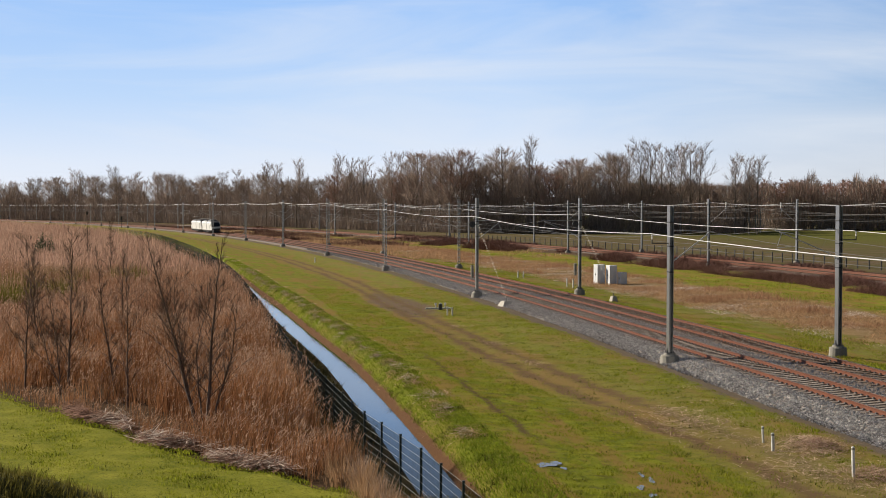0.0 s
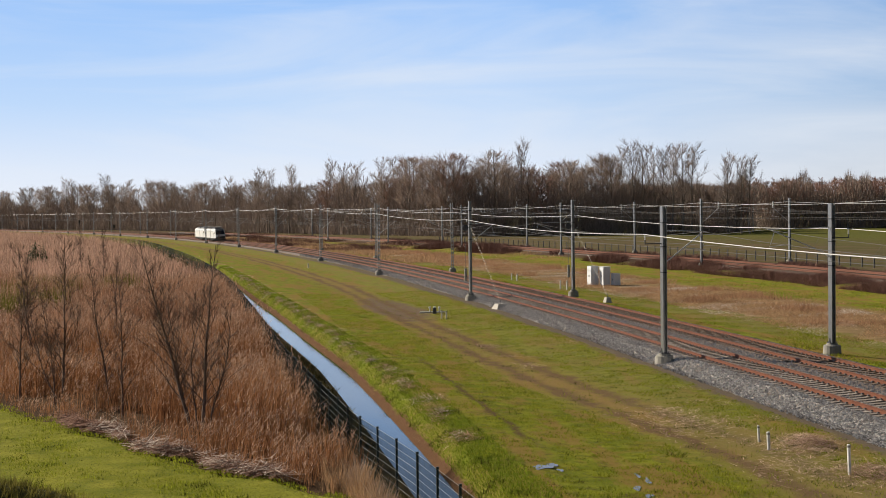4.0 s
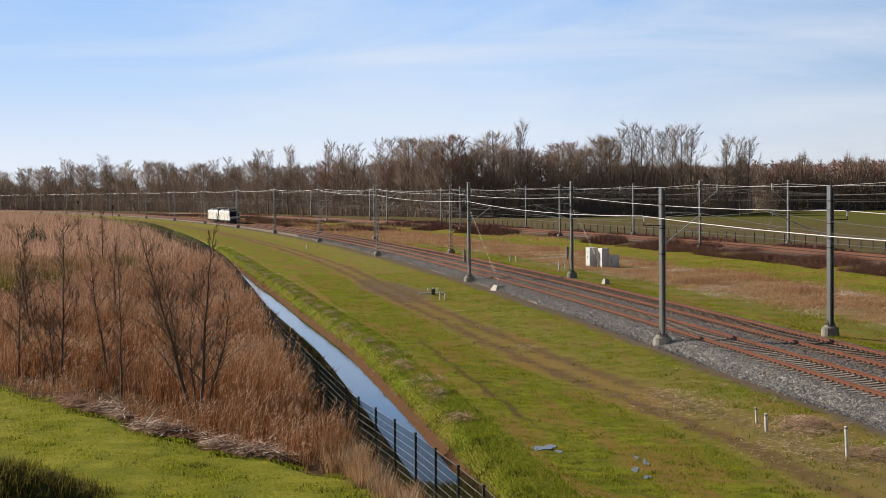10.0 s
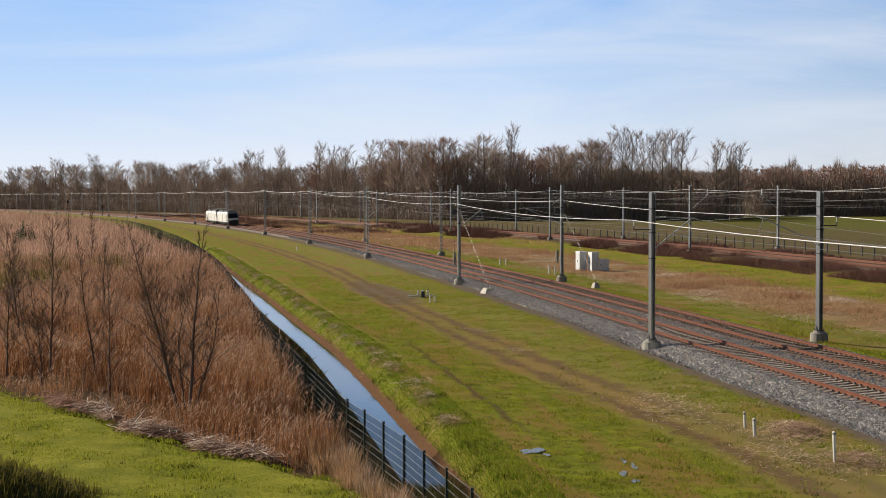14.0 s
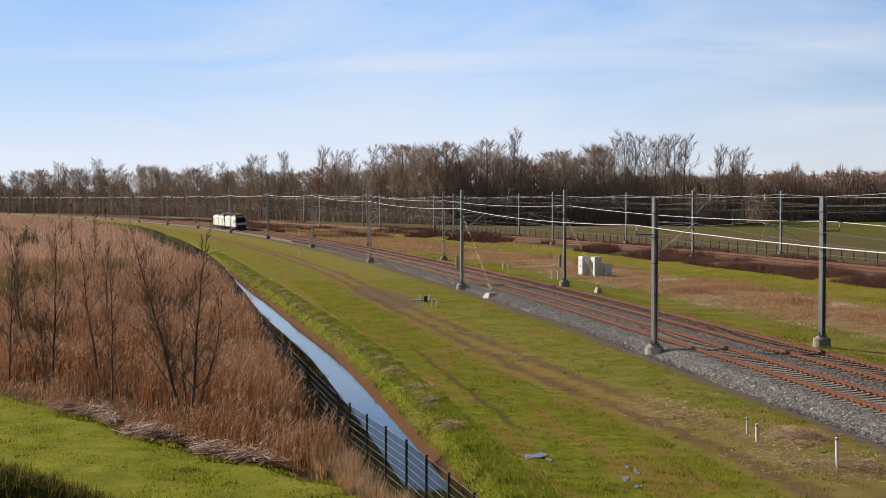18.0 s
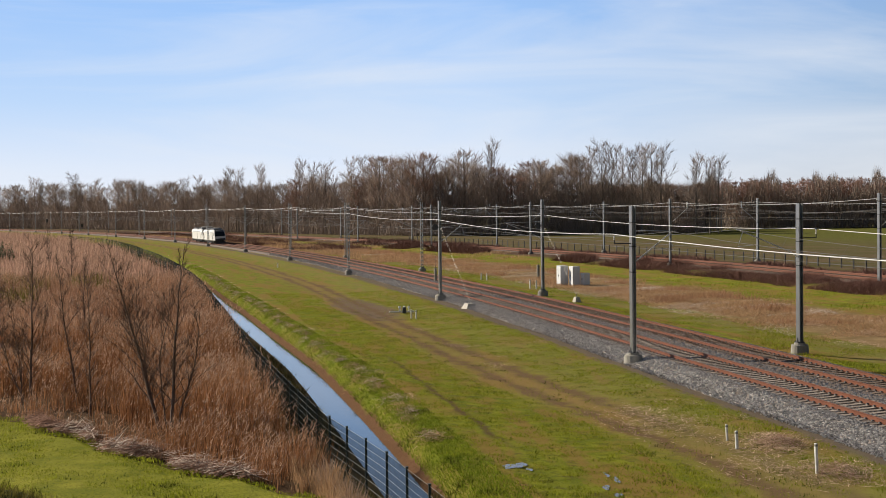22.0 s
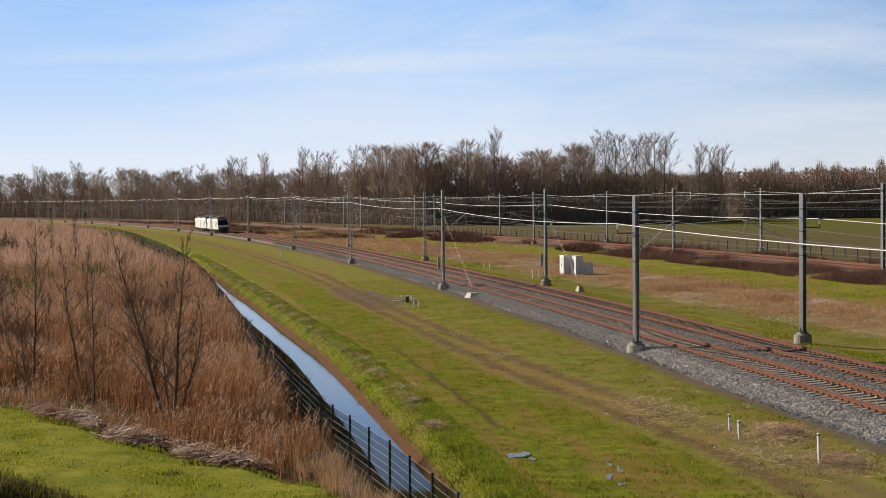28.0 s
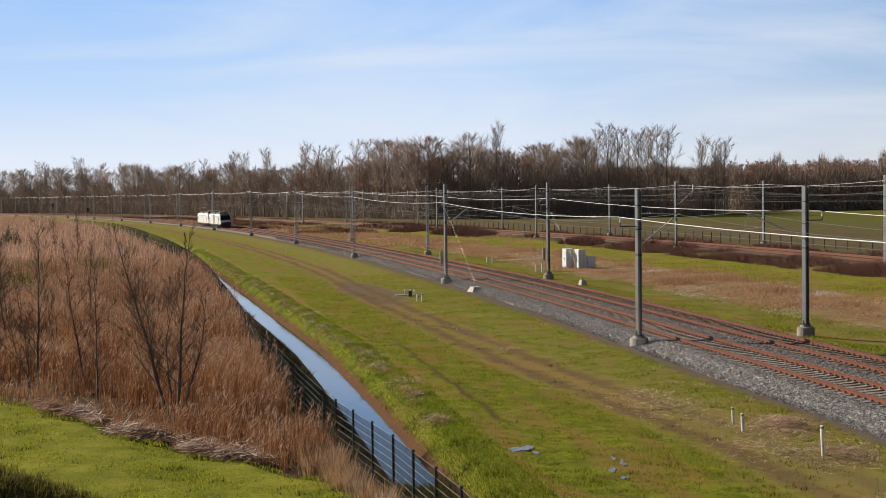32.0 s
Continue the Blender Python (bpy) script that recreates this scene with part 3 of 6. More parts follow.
def build_water():
    b = Buf()
    ss = np.arange(48.6, 520, 4.0)
    for s in ss:
        for e in (-1.6, 1.6):
            b.v.append((*at(s, float(ditch_n(s)) + e), -0.95))
    for i in range(len(ss) - 1):
        b.f.append((2 * i, 2 * i + 1, 2 * i + 3, 2 * i + 2))
    tagged(part("water", b, M_WATER), "still ditch water that mirrors the pale sky", "water", kind="structure")


build_water()


# ---- railway ----
TRACKS = (-2.85, 1.3)
RAIL_Z, CANT = 0.62, 0.055


def sweep(outline, n_mid, z_mid, ss, tilt=0.0):
    """An outline in n, z drawn out along the line."""
    b = Buf()
    c = len(outline)
    for s in ss:
        b.v += [(*at(s, n_mid + n), z_mid + z + tilt * n) for n, z in outline]
    for i in range(len(ss) - 1):
        for j in range(c - 1):
            q = i * c + j
            b.f.append((q, q + 1, q + c + 1, q + c))
    return b


def shoulder_in(s):
    """How far grass and soil have crept over the ballast's left shoulder."""
    return np.interp(s, [78, 100, 160, 300], [0.0, 0.35, 0.6, 1.1])


def build_ballast():
    ss = np.r_[np.arange(-60, 1040, 4.0)]
    outline = [(-6.1, -0.16), (-5.6, 0.05), (-4.55, 0.33), (-4.2, 0.36), (-1.5, 0.45), (-0.75, 0.39), (-0.1, 0.36), (2.7, 0.45), (3.1, 0.44), (4.4, 0.05), (4.8, -0.05)]
    b = sweep(outline, 0, 0, ss)
    for i, s in enumerate(ss):
        for j in (0, 1, 2):
            b.v[i * len(outline) + j] = (*at(s, outline[j][0] + shoulder_in(s) * (1.0, 0.9, 0.4)[j]), outline[j][1])
    ob = part("ballast_bed", b, M_BALLAST)
    layer = ob.data.uv_layers.new(name="across")
    idx = np.empty(len(ob.data.loops), np.int32)
    ob.data.loops.foreach_get("vertex_index", idx)
    u = np.array([(n + 6.1) / 10.9 for n, _ in outline] * len(ss))[idx]
    along = np.repeat(ss, len(outline))[idx] / 1000
    layer.data.foreach_set("uv", np.stack([u, along], 1).ravel())
    tagged(ob, "grey crushed-stone ballast, browned between the rails", "ballast", kind="structure")


build_ballast()

RAIL = [(-0.075, -0.17), (-0.075, -0.155), (-0.012, -0.13), (-0.012, -0.045), (-0.036, -0.03), (-0.036, 0.0), (0.036, 0.0), (0.036, -0.03), (0.012, -0.045), (0.012, -0.13), (0.075, -0.155), (0.075, -0.17)]


def sleeper_mesh(material):
    b = Buf()
    b.prism([(-1.26, -0.12), (1.26, -0.12), (1.26, 0.10), (0.95, 0.10), (0.5, 0.05), (-0.5, 0.05), (-0.95, 0.10), (-1.26, 0.10)], -0.13, 0.13)
    me = bpy.data.meshes.new("sleeper")
    me.from_pydata(b.v, [], b.f)
    me.materials.append(material)
    return me


def build_track(n, first, sleeper, stained):
    label = "rusty railway track on rust-stained sleepers" if stained else "rusty railway track on grey concrete sleepers"
    track = thing("railway_track", Matrix(), label, "railway track", "main line tracks", "structure")
    ss = np.arange(-60, 1040, 4.0)
    for e in (-0.75, 0.75):
        b = sweep(RAIL, n + e, RAIL_Z + CANT * e / 0.75, ss)
        part("rail", b, M_RUST, track, "rust-brown steel rail")
        part("rail_head", sweep([(-0.034, 0.003), (0.034, 0.003)], n + e, RAIL_Z + CANT * e / 0.75, ss), M_RAILTOP, track, "worn orange-brown running surface")
    rest = Buf()
    for k in range(int((560 - first) / 0.6)):
        s = first + 0.6 * k
        m = put(s, n, RAIL_Z - 0.24) @ pose(0, 0, 0, 0, -math.degrees(CANT / 0.75), 0)
        if k < 300:
            ob = new("sleeper", sleeper)
            ob.parent, ob.matrix_world = track, m
        else:
            rest.box(0, 0, 0, 2.5, 0.26, 0.2, 1, m)
    tagged(part("distant_sleepers", rest, M_SLEEPERBROWN, track), kind="stuff")
    clips = Buf()
    for k in range(170):
        s = first + 0.6 * k
        for e in (-0.75, 0.75):
            for w in (-0.11, 0.11):
                clips.box(0, 0, 0, 0.10, 0.12, 0.05, 0.7, put(s, n + e + w, RAIL_Z - 0.13 + CANT * e / 0.75))
    tagged(part("rail_clips", clips, M_DARKSTEEL, track), kind="stuff")


build_track(TRACKS[0], 42.0, sleeper_mesh(M_SLEEPER), False)
build_track(TRACKS[1], 48.0, sleeper_mesh(M_SLEEPERBROWN), True)


def stone_scatter():
    """Loose stones on the ballast's shoulder, joined."""
    rng = np.random.default_rng(3)
    c = 95000
    s = 40 + 250 * rng.random(c) ** 2.6
    n = np.where(rng.random(c) < 0.45, -6.1 + 2.0 * rng.random(c) ** 0.75 + shoulder_in(s) * 0.9, rng.uniform(-4.1, 3.6, c))
    z = np.interp(n, [-6.4, -5.6, -4.55, -4.2, -1.5, -0.75, -0.1, 2.7, 3.1, 4.4], [-0.01, 0.06, 0.33, 0.36, 0.45, 0.39, 0.36, 0.45, 0.44, 0.05]) - 0.004
    a = TURN0 + s * BEND
    x, y = CX + (RADIUS + n) * np.cos(a), CY + (RADIUS + n) * np.sin(a)
    r = rng.uniform(0.018, 0.048, c)
    base = np.array([(1, 1, 1), (-1, -1, 1), (-1, 1, -1), (1, -1, -1)], float)
    v = np.stack([x, y, z], 1)[:, None] + (base[None] * rng.uniform(0.6, 1.3, (c, 4, 3))) * r[:, None, None]
    k = np.arange(c)[:, None] * 4
    f = np.concatenate([k + [0, 1, 2], k + [0, 3, 1], k + [0, 2, 3], k + [1, 3, 2]], 1).reshape(-1, 3)
    me = bpy.data.meshes.new("loose_stones")
    me.from_pydata(v.reshape(-1, 3).tolist(), [], f.tolist())
    me.materials.append(M_STONE)
    tagged(new("loose_stones", me), "loose grey ballast stones on the track shoulder", "gravel", kind="stuff")


stone_scatter()


# ---- masts ----
def h_beam(b, h, w, d, base=0.0):
    """An upright H-section: flanges square to the line, web between them."""
    t = 0.026
    b.box(-d / 2 + t / 2, 0, base + h / 2, t, w, h)
    b.box(d / 2 - t / 2, 0, base + h / 2, t, w, h)
    b.box(0, 0, base + h / 2, d - 2 * t, 0.014, h)
    return b


def twin_channel(b, h, w, d):
    """Two uprights tied by battens, with gaps that show the light."""
    for e in (-1, 1):
        b.box(e * (d / 2 - 0.03), 0, h / 2, 0.06, w, h)
    for k in range(int(h / 0.55)):
        b.box(0, 0, 0.45 + k * 0.55, d - 0.12, w * 0.9, 0.22)
    return b


def foundation(m_parent):
    b = Buf()
    b.tube([(0, 0, -0.15), (0, 0, 0.10), (0, 0, 0.44), (0, 0, 0.49), (0, 0, 0.49), (0, 0, 0.60)], [0.53, 0.52, 0.49, 0.46, 0.34, 0.31], 18)
    part("foundation", b, M_CONCRETE, m_parent, "tapered concrete foundation block")
    p = Buf()
    p.box(0, 0, 0.62, 0.46, 0.46, 0.04)
    for a in (-0.17, 0.17):
        for c in (-0.17, 0.17):
            p.tube([(a, c, 0.6), (a, c, 0.72)], 0.022, 6)
        p.box(a * 0.9, 0, 0.76, 0.04, 0.12, 0.26, 0.4)
    part("base_plate", p, M_DARKSTEEL, m_parent, "dark bolted base plate")


def insulator(b, p, q, r=0.055):
    p, q = Vector(p), Vector(q)
    pts, radii = [], []
    for k in range(9):
        pts.append(p.lerp(q, k / 8))
        radii.append(r if k % 2 else r * 0.45)
    b.tube(pts, radii, 6)


MAST_GROUP = "overhead line masts of the main line"


def build_mast(name, tall, style, side, reach, feeder, label, group, arm_z=(5.6, 7.15), bracket=True, hanger=False):
    """A mast at the origin; the line lies towards side * x. tall: its top over the ground."""
    mast = thing(name, Matrix(), label, "railway mast", group)
    foundation(mast)
    b = Buf()
    if style == "beam":
        h_beam(b, tall - 0.63, 0.50, 0.23, 0.63)
    else:
        twin_channel(b, tall, 0.22, 0.34)
    part("post", b, M_GALV, mast, "galvanised steel post")
    z0, z1 = arm_z
    arm = Buf()
    arm.tube([(side * 0.55, 0, z0 + 0.28), (side * reach, 0, z1)], 0.038, 6)
    arm.tube([(side * 0.75, 0, z1 + 0.12), (side * (reach + 0.25), 0, z1 + 0.06)], 0.026, 6)
    arm.tube([(side * (reach - 0.15), 0, z1 - 0.05), (side * (reach + 0.1), 0, z0 + 0.75)], 0.022, 5)
    arm.tube([(side * (reach - 0.95), 0, z0 + 0.72), (side * (reach + 0.15), 0, z0 + 0.62)], 0.02, 5)
    cant = part("cantilever", arm, M_WIRE, mast, "light steel cantilever tube")
    ins = Buf()
    insulator(ins, (side * 0.15, 0, z0), (side * 0.58, 0, z0 + 0.30))
    part("lower_insulator", ins, M_INSUL, cant, "ribbed pale insulator")
    ins = Buf()
    insulator(ins, (side * 0.15, 0, z1 + 0.12), (side * 0.78, 0, z1 + 0.12))
    part("upper_insulator", ins, M_INSUL, cant, "ribbed pale insulator")
    if bracket:
        br = Buf()
        br.tube([(0, 0, feeder - 0.52), (-side * 1.03, 0, feeder - 0.52)], 0.035, 6)
        br.tube([(-side * 1.03, 0, feeder - 0.55), (-side * 1.03, 0, feeder - 0.30)], 0.03, 6)
        arm2 = part("feeder_bracket", br, M_DARKSTEEL, mast, "dark feeder bracket")
        ins = Buf()
        insulator(ins, (-side * 1.03, 0, feeder - 0.32), (-side * 1.03, 0, feeder))
        part("post_insulator", ins, M_INSUL, arm2, "upright insulator")
    else:
        br = Buf()
        br.tube([(-side * 0.1, 0, feeder - 0.35), (-side * 0.3, 0, feeder - 0.2)], 0.03, 6)
        arm2 = part("feeder_bracket", br, M_DARKSTEEL, mast, "short feeder bracket")
        ins = Buf()
        insulator(ins, (-side * 0.3, 0, feeder - 0.22), (-side * 0.3, 0, feeder))
        part("post_insulator", ins, M_INSUL, arm2, "upright insulator")
    if hanger:
        hg = Buf()
        hg.tube([(0, 0, tall - 0.35), (side * (reach + 0.35), 0, tall - 0.45)], 0.022, 5)
        arm3 = part("top_arm", hg, M_DARKSTEEL, mast, "thin dark top arm")
        ins = Buf()
        insulator(ins, (side * reach, 0, tall - 0.45), (side * reach, 0, tall - 1.5), 0.11)
        part("hanging_insulator", ins, M_INSUL, arm3, "white hanging insulator")
    for z in (tall - 0.9, tall - 2.2, tall - 3.6):
        band = Buf()
        band.box(0, 0, z, 0.26, 0.53, 0.06)
        part("band", band, M_DARKSTEEL, mast, "dark clamp band")
    return mast


L_N, R_N = -5.5, 5.4
L_S = [20.5, 79.9, 138.3] + [198.2 + 59.6 * k for k in range(14)]
R_S = [24.0, 83.0, 141.6, 201.8, 263.0, 322.5, 384.5] + [384.5 + 61.0 * k for k in range(1, 10)]
FEED_L = [7.0, 7.1, 7.65, 8.25] + [9.2] + [9.5] * 14
FEED_R = [7.1, 7.2, 7.9, 8.3] + [9.2] + [9.5] * 14
BEAM = "tall galvanised H-beam catenary mast on a concrete block"
TWIN = "grey battened twin-channel catenary mast on a concrete block"
far_l = far_r = None
for k, s in enumerate(L_S):
    if k < 5:
        m = build_mast("catenary_mast", 8.62 if k < 2 else (9.4 if k == 2 else 9.65 if k == 3 else 10.1), "beam" if k < 3 else "twin", 1, 2.2, FEED_L[k], BEAM if k < 3 else TWIN, MAST_GROUP, (5.6, 7.15), k < 2)
        m.matrix_world = put(s, L_N + (0.1 if k < 2 else 0.0))
        far_l = m
    else:
        copy_thing(far_l, put(s, L_N))
for k, s in enumerate(R_S):
    if k < 5:
        m = build_mast("catenary_mast", 8.68 if k < 2 else (9.45 if k == 2 else 9.65 if k == 3 else 10.1), "beam" if k < 3 else "twin", -1, 3.6, FEED_R[k], BEAM if k < 3 else TWIN, MAST_GROUP, (5.6, 7.15), k < 2)
        m.matrix_world = put(s, R_N + (0.2 if k < 2 else 0.0))
        far_r = m
    else:
        copy_thing(far_r, put(s, R_N))

# second line: two rows, converging with the main line far off
B_LABEL = "slim pale catenary mast of the farther railway line"
mb = build_mast("catenary_mast", 9.7, "beam", 1, 2.6, 9.2, B_LABEL, "overhead line masts of the second line", (6.3, 8.3), False, True)
B_S = [82.0, 140.0, 198.0, 258.5, 318.0, 377.0, 437.0, 497.0]
mb.matrix_world = put(B_S[0], float(line_b(B_S[0])), 0.1)
for s in B_S[1:]:
    copy_thing(mb, put(s, float(line_b(s)), 0.1))
mc = build_mast("catenary_mast", 9.7, "beam", -1, 2.6, 9.2, B_LABEL, "overhead line masts of the second line", (6.3, 8.3), False, True)
C_S = [145.0, 205.0, 262.0, 316.0, 377.0, 437.0, 497.0]


def far_row(s):
    return float(np.interp(s, [145, 205, 262, 316, 377, 437, 497], [58.5, 57.4, 54.6, 50.9, 48.6, 45.0, 41.5]))


mc.matrix_world = put(C_S[0], far_row(C_S[0]), 0.1)
for s in C_S[1:]:
    copy_thing(mc, put(s, far_row(s), 0.1))


# ---- wires ----
def span_wire(stations, r, sides, sag, steps=7):
    """A wire that hangs from station to station: (s, n, z)."""
    b = Buf()
    pts = []
    for (s0, n0, z0), (s1, n1, z1) in zip(stations, stations[1:]):
        for k in range(steps):
            w = k / steps
            pts.append((*at(s0 + (s1 - s0) * w, n0 + (n1 - n0) * w), z0 + (z1 - z0) * w - sag * 4 * w * (1 - w)))
    s, n, z = stations[-1]
    pts.append((*at(s, n), z))
    return b.tube(pts, r, sides)


def build_wires():
    st = [(s, L_N - (1.03 if k < 2 else 0.3), FEED_L[k]) for k, s in enumerate(L_S)]
    tagged(part("feeder_cable", span_wire(st, 0.021, 6, 0.35), M_WIRE), "bright bare aluminium feeder cable along the masts", "cable", "feeder cables")
    st = [(s, R_N + (1.03 if k < 2 else 0.3), FEED_R[k]) for k, s in enumerate(R_S)]
    tagged(part("feeder_cable", span_wire(st, 0.021, 6, 0.35), M_WIRE), "bright bare aluminium feeder cable along the masts", "cable", "feeder cables")
    for tn, S, a, reach in ((TRACKS[0], L_S, L_N, 2.3), (TRACKS[1], R_S, R_N, -3.7)):
        ov = thing("overhead_line", Matrix(), "thin overhead contact line above one track", "overhead line", "overhead lines")
        mess = [(s, a + reach, 7.2) for s in S]
        cont = [(s, tn + (0.18 if k % 2 else -0.18), 6.12) for k, s in enumerate(S)]
        part("messenger_wire", span_wire(mess, 0.013, 5, 0.75), M_COPPER, ov)
        part("contact_wire", span_wire(cont, 0.012, 5, 0.03), M_COPPER, ov)
        for s0, s1 in zip(S, S[1:]):
            if s0 > 330:
                break
            for k in range(1, 8):
                w = k / 8
                d = Buf()
                zt = 7.2 - 0.75 * 4 * w * (1 - w)
                s = s0 + (s1 - s0) * w
                d.tube([(*at(s, a + reach), zt), (*at(s, tn), 6.12)], 0.006, 4)
                part("dropper", d, M_COPPER, ov)
    for off in (0.3, 13.7):
        S = B_S if off < 1 else C_S
        st = [(s, float(line_b(s)) + off if off < 1 else far_row(s) - 0.3, 9.25) for s in S]
        tagged(part("feeder_cable", span_wire(st, 0.022, 5, 0.5), M_WIRE), "thin pale feeder cable along the farther line", "cable", "feeder cables")
        ov = thing("overhead_line", Matrix(), "thin overhead contact line of the farther railway", "overhead line", "overhead lines")
        e = 2.7 if off < 1 else -2.7
        part("messenger_wire", span_wire([(s, n + e, 8.4) for s, n, _ in st], 0.014, 5, 0.8), M_COPPER, ov)
        part("contact_wire", span_wire([(s, n + e, 7.0) for s, n, _ in st], 0.013, 5, 0.03), M_COPPER, ov)
        part("second_messenger_wire", span_wire([(s, n + e * 2.2, 8.5) for s, n, _ in st], 0.014, 5, 0.8), M_COPPER, ov)


build_wires()


# ---- second line's tracks ----
def build_line_b():
    b = Buf()
    for off in (3.4, 7.6):
        tr = thing("railway_track", Matrix(), "distant rusty railway track behind brambles", "railway track", "second line tracks", "structure")
        ss = np.arange(60, 640, 6.0)
        for e in (-0.75, 0.75):
            r = Buf()
            for s in ss:
                nb = float(line_b(s)) + off + e
                r.v += [(*at(s, nb - 0.05), 0.45), (*at(s, nb - 0.04), 0.64), (*at(s, nb + 0.04), 0.64), (*at(s, nb + 0.05), 0.45)]
            for i in range(len(ss) - 1):
                for j in range(3):
                    q = i * 4 + j
                    r.f.append((q, q + 1, q + 5, q + 4))
            part("rail", r, M_RUST, tr, "rust-brown steel rail")
        sl = Buf()
        for k in range(500):
            s = 90 + 0.6 * k
            sl.box(0, 0, 0, 2.5, 0.25, 0.14, 1, put(s, float(line_b(s)) + off, 0.46))
        tagged(part("distant_sleepers", sl, M_SLEEPERBROWN, tr), kind="stuff")
    ss = np.arange(40, 660, 6.0)
    bed = Buf()
    for s in ss:
        for o, z in ((1.2, 0.26), (2.0, 0.46), (9.0, 0.46), (9.8, 0.26)):
            bed.v.append((*at(s, float(line_b(s)) + o), z))
    for i in range(len(ss) - 1):
        for j in range(3):
            q = i * 4 + j
            bed.f.append((q, q + 1, q + 5, q + 4))
    ob = part("ballast_bed", bed, M_BALLAST)
    layer = ob.data.uv_layers.new(name="across")
    layer.data.foreach_set("uv", [0.5] * (2 * len(ob.data.loops)))
    tagged(ob, "brown ballast of the farther railway line", "ballast", kind="structure")


build_line_b()


# ---- locomotive: its front looks along +y ----
def build_loco(raised):
    label = "white electric locomotive with one pantograph up, coupled behind another" if raised else "leading white electric locomotive with dark cab windows"
    loco = thing("locomotive", Matrix(), label, "locomotive")
    b = Buf()
    hl = 9.1
    # body section with rounded roof edges, nose raked at both ends
    prof = [(-1.49, 1.05), (-1.49, 3.05), (-1.32, 3.62), (-1.05, 3.80), (1.05, 3.80), (1.32, 3.62), (1.49, 3.05), (1.49, 1.05)]
    stations = [(-hl, 0.90, -0.55), (-hl + 0.35, 0.97, -0.12), (-hl + 1.1, 1.0, 0.0), (hl - 1.1, 1.0, 0.0), (hl - 0.35, 0.97, -0.12), (hl, 0.90, -0.55)]
    for y, w, cut in stations:
        for x, z in prof:
            b.v.append((x * w, y - (math.copysign(max(0, z - 2.0) * 0.36, y) if abs(y) > hl - 0.5 else 0), z + (cut if z > 3.1 else 0)))
    c = len(prof)
    for i in range(len(stations) - 1):
        for j in range(c):
            b.f.append((i * c + (j + 1) % c, i * c + j, (i + 1) * c + j, (i + 1) * c + (j + 1) % c))
    b.f.append(tuple(range(c)))
    b.f.append(tuple(reversed(range((len(stations) - 1) * c, len(stations) * c))))
    body = part("body", b, M_LOCO, loco, "dusty white body shell")
    for e in (1, -1):
        w = Buf()
        w.v += [(-1.30, e * (hl + 0.03 - 0.06), 2.10), (1.30, e * (hl + 0.03 - 0.06), 2.10), (1.15, e * (hl + 0.02 - 0.44), 3.24), (-1.15, e * (hl + 0.02 - 0.44), 3.24)]
        w.v += [(x, y - e * 0.06, z) for x, y, z in w.v]
        w.f += [(0, 1, 2, 3), (7, 6, 5, 4), (0, 4, 5, 1), (1, 5, 6, 2), (2, 6, 7, 3), (3, 7, 4, 0)]
        part("windscreen", w, M_LOCOGLASS, body, "dark tinted windscreen")
        vz = Buf()
        vz.v += [(-1.12, e * (hl - 0.44), 3.27), (1.12, e * (hl - 0.44), 3.27), (1.12, e * (hl - 0.75), 3.66), (-1.12, e * (hl - 0.75), 3.66), (-1.06, e * (hl - 1.3), 3.86), (1.06, e * (hl - 1.3), 3.86)]
        vz.v += [(x, y, z - 0.05) for x, y, z in vz.v]
        vz.f += [(0, 1, 2, 3), (3, 2, 5, 4), (9, 8, 7, 6), (10, 11, 8, 9), (0, 6, 7, 1), (4, 5, 11, 10), (1, 7, 8, 2), (2, 8, 11, 5), (3, 9, 6, 0), (4, 10, 9, 3)]
        part("cab_roof", vz, M_LOCOROOF, body, "dark sloping cab roof")
        lo = Buf()
        lo.box(0, e * (hl + 0.05), 1.25, 2.5, 0.22, 0.5)
        part("buffer_beam", lo, M_LOCOGREY, loco, "dark buffer beam")
        for x in (-0.87, 0.87):
            bu = Buf()
            bu.tube([(x, e * hl, 1.06), (x, e * (hl + 0.50), 1.06), (x, e * (hl + 0.5), 1.06), (x, e * (hl + 0.56), 1.06)], [0.10, 0.10, 0.24, 0.22], 10)
            part("buffer", bu, M_LOCOGREY, loco, "round steel buffer")
            hd = Buf()
            hd.tube([(x * 0.95, e * (hl - 0.02), 1.85), (x * 0.95, e * (hl + 0.05), 1.85)], 0.12, 10)
            part("headlight", hd, M_INSUL, body, "round clear headlight")
        top = Buf()
        top.tube([(0, e * (hl - 0.75), 3.42), (0, e * (hl - 0.62), 3.40)], 0.10, 8)
        part("headlight", top, M_INSUL, body, "upper headlight")
        pl = Buf()
        pl.box(0, e * (hl + 0.02), 0.52, 2.6, 0.10, 0.42, 0.92)
        part("rail_guard", pl, M_LOCOGREY, loco, "dark snow plough")
        for sd in (-1, 1):
            sw = Buf()
            sw.box(sd * 1.485, e * (hl - 1.35), 2.72, 0.03, 0.62, 0.68)
            part("side_window", sw, M_LOCOGLASS, body, "cab side window")
            dr = Buf()
            dr.box(sd * 1.492, e * (hl - 2.25), 2.15, 0.03, 0.70, 1.95)
            door = part("door", dr, M_LOCO, body, "white cab door")
            hn = Buf()
            for yy in (-0.42, 0.42):
                hn.tube([(sd * 1.53, e * (hl - 2.25) + yy, 1.2), (sd * 1.53, e * (hl - 2.25) + yy, 2.6)], 0.02, 5)
            part("handrail", hn, M_DARKSTEEL, door, "thin handrails")
    for sd in (-1, 1):
        for y in (-5.2, -3.1, -1.0, 1.1, 3.2, 5.3):
            g = Buf()
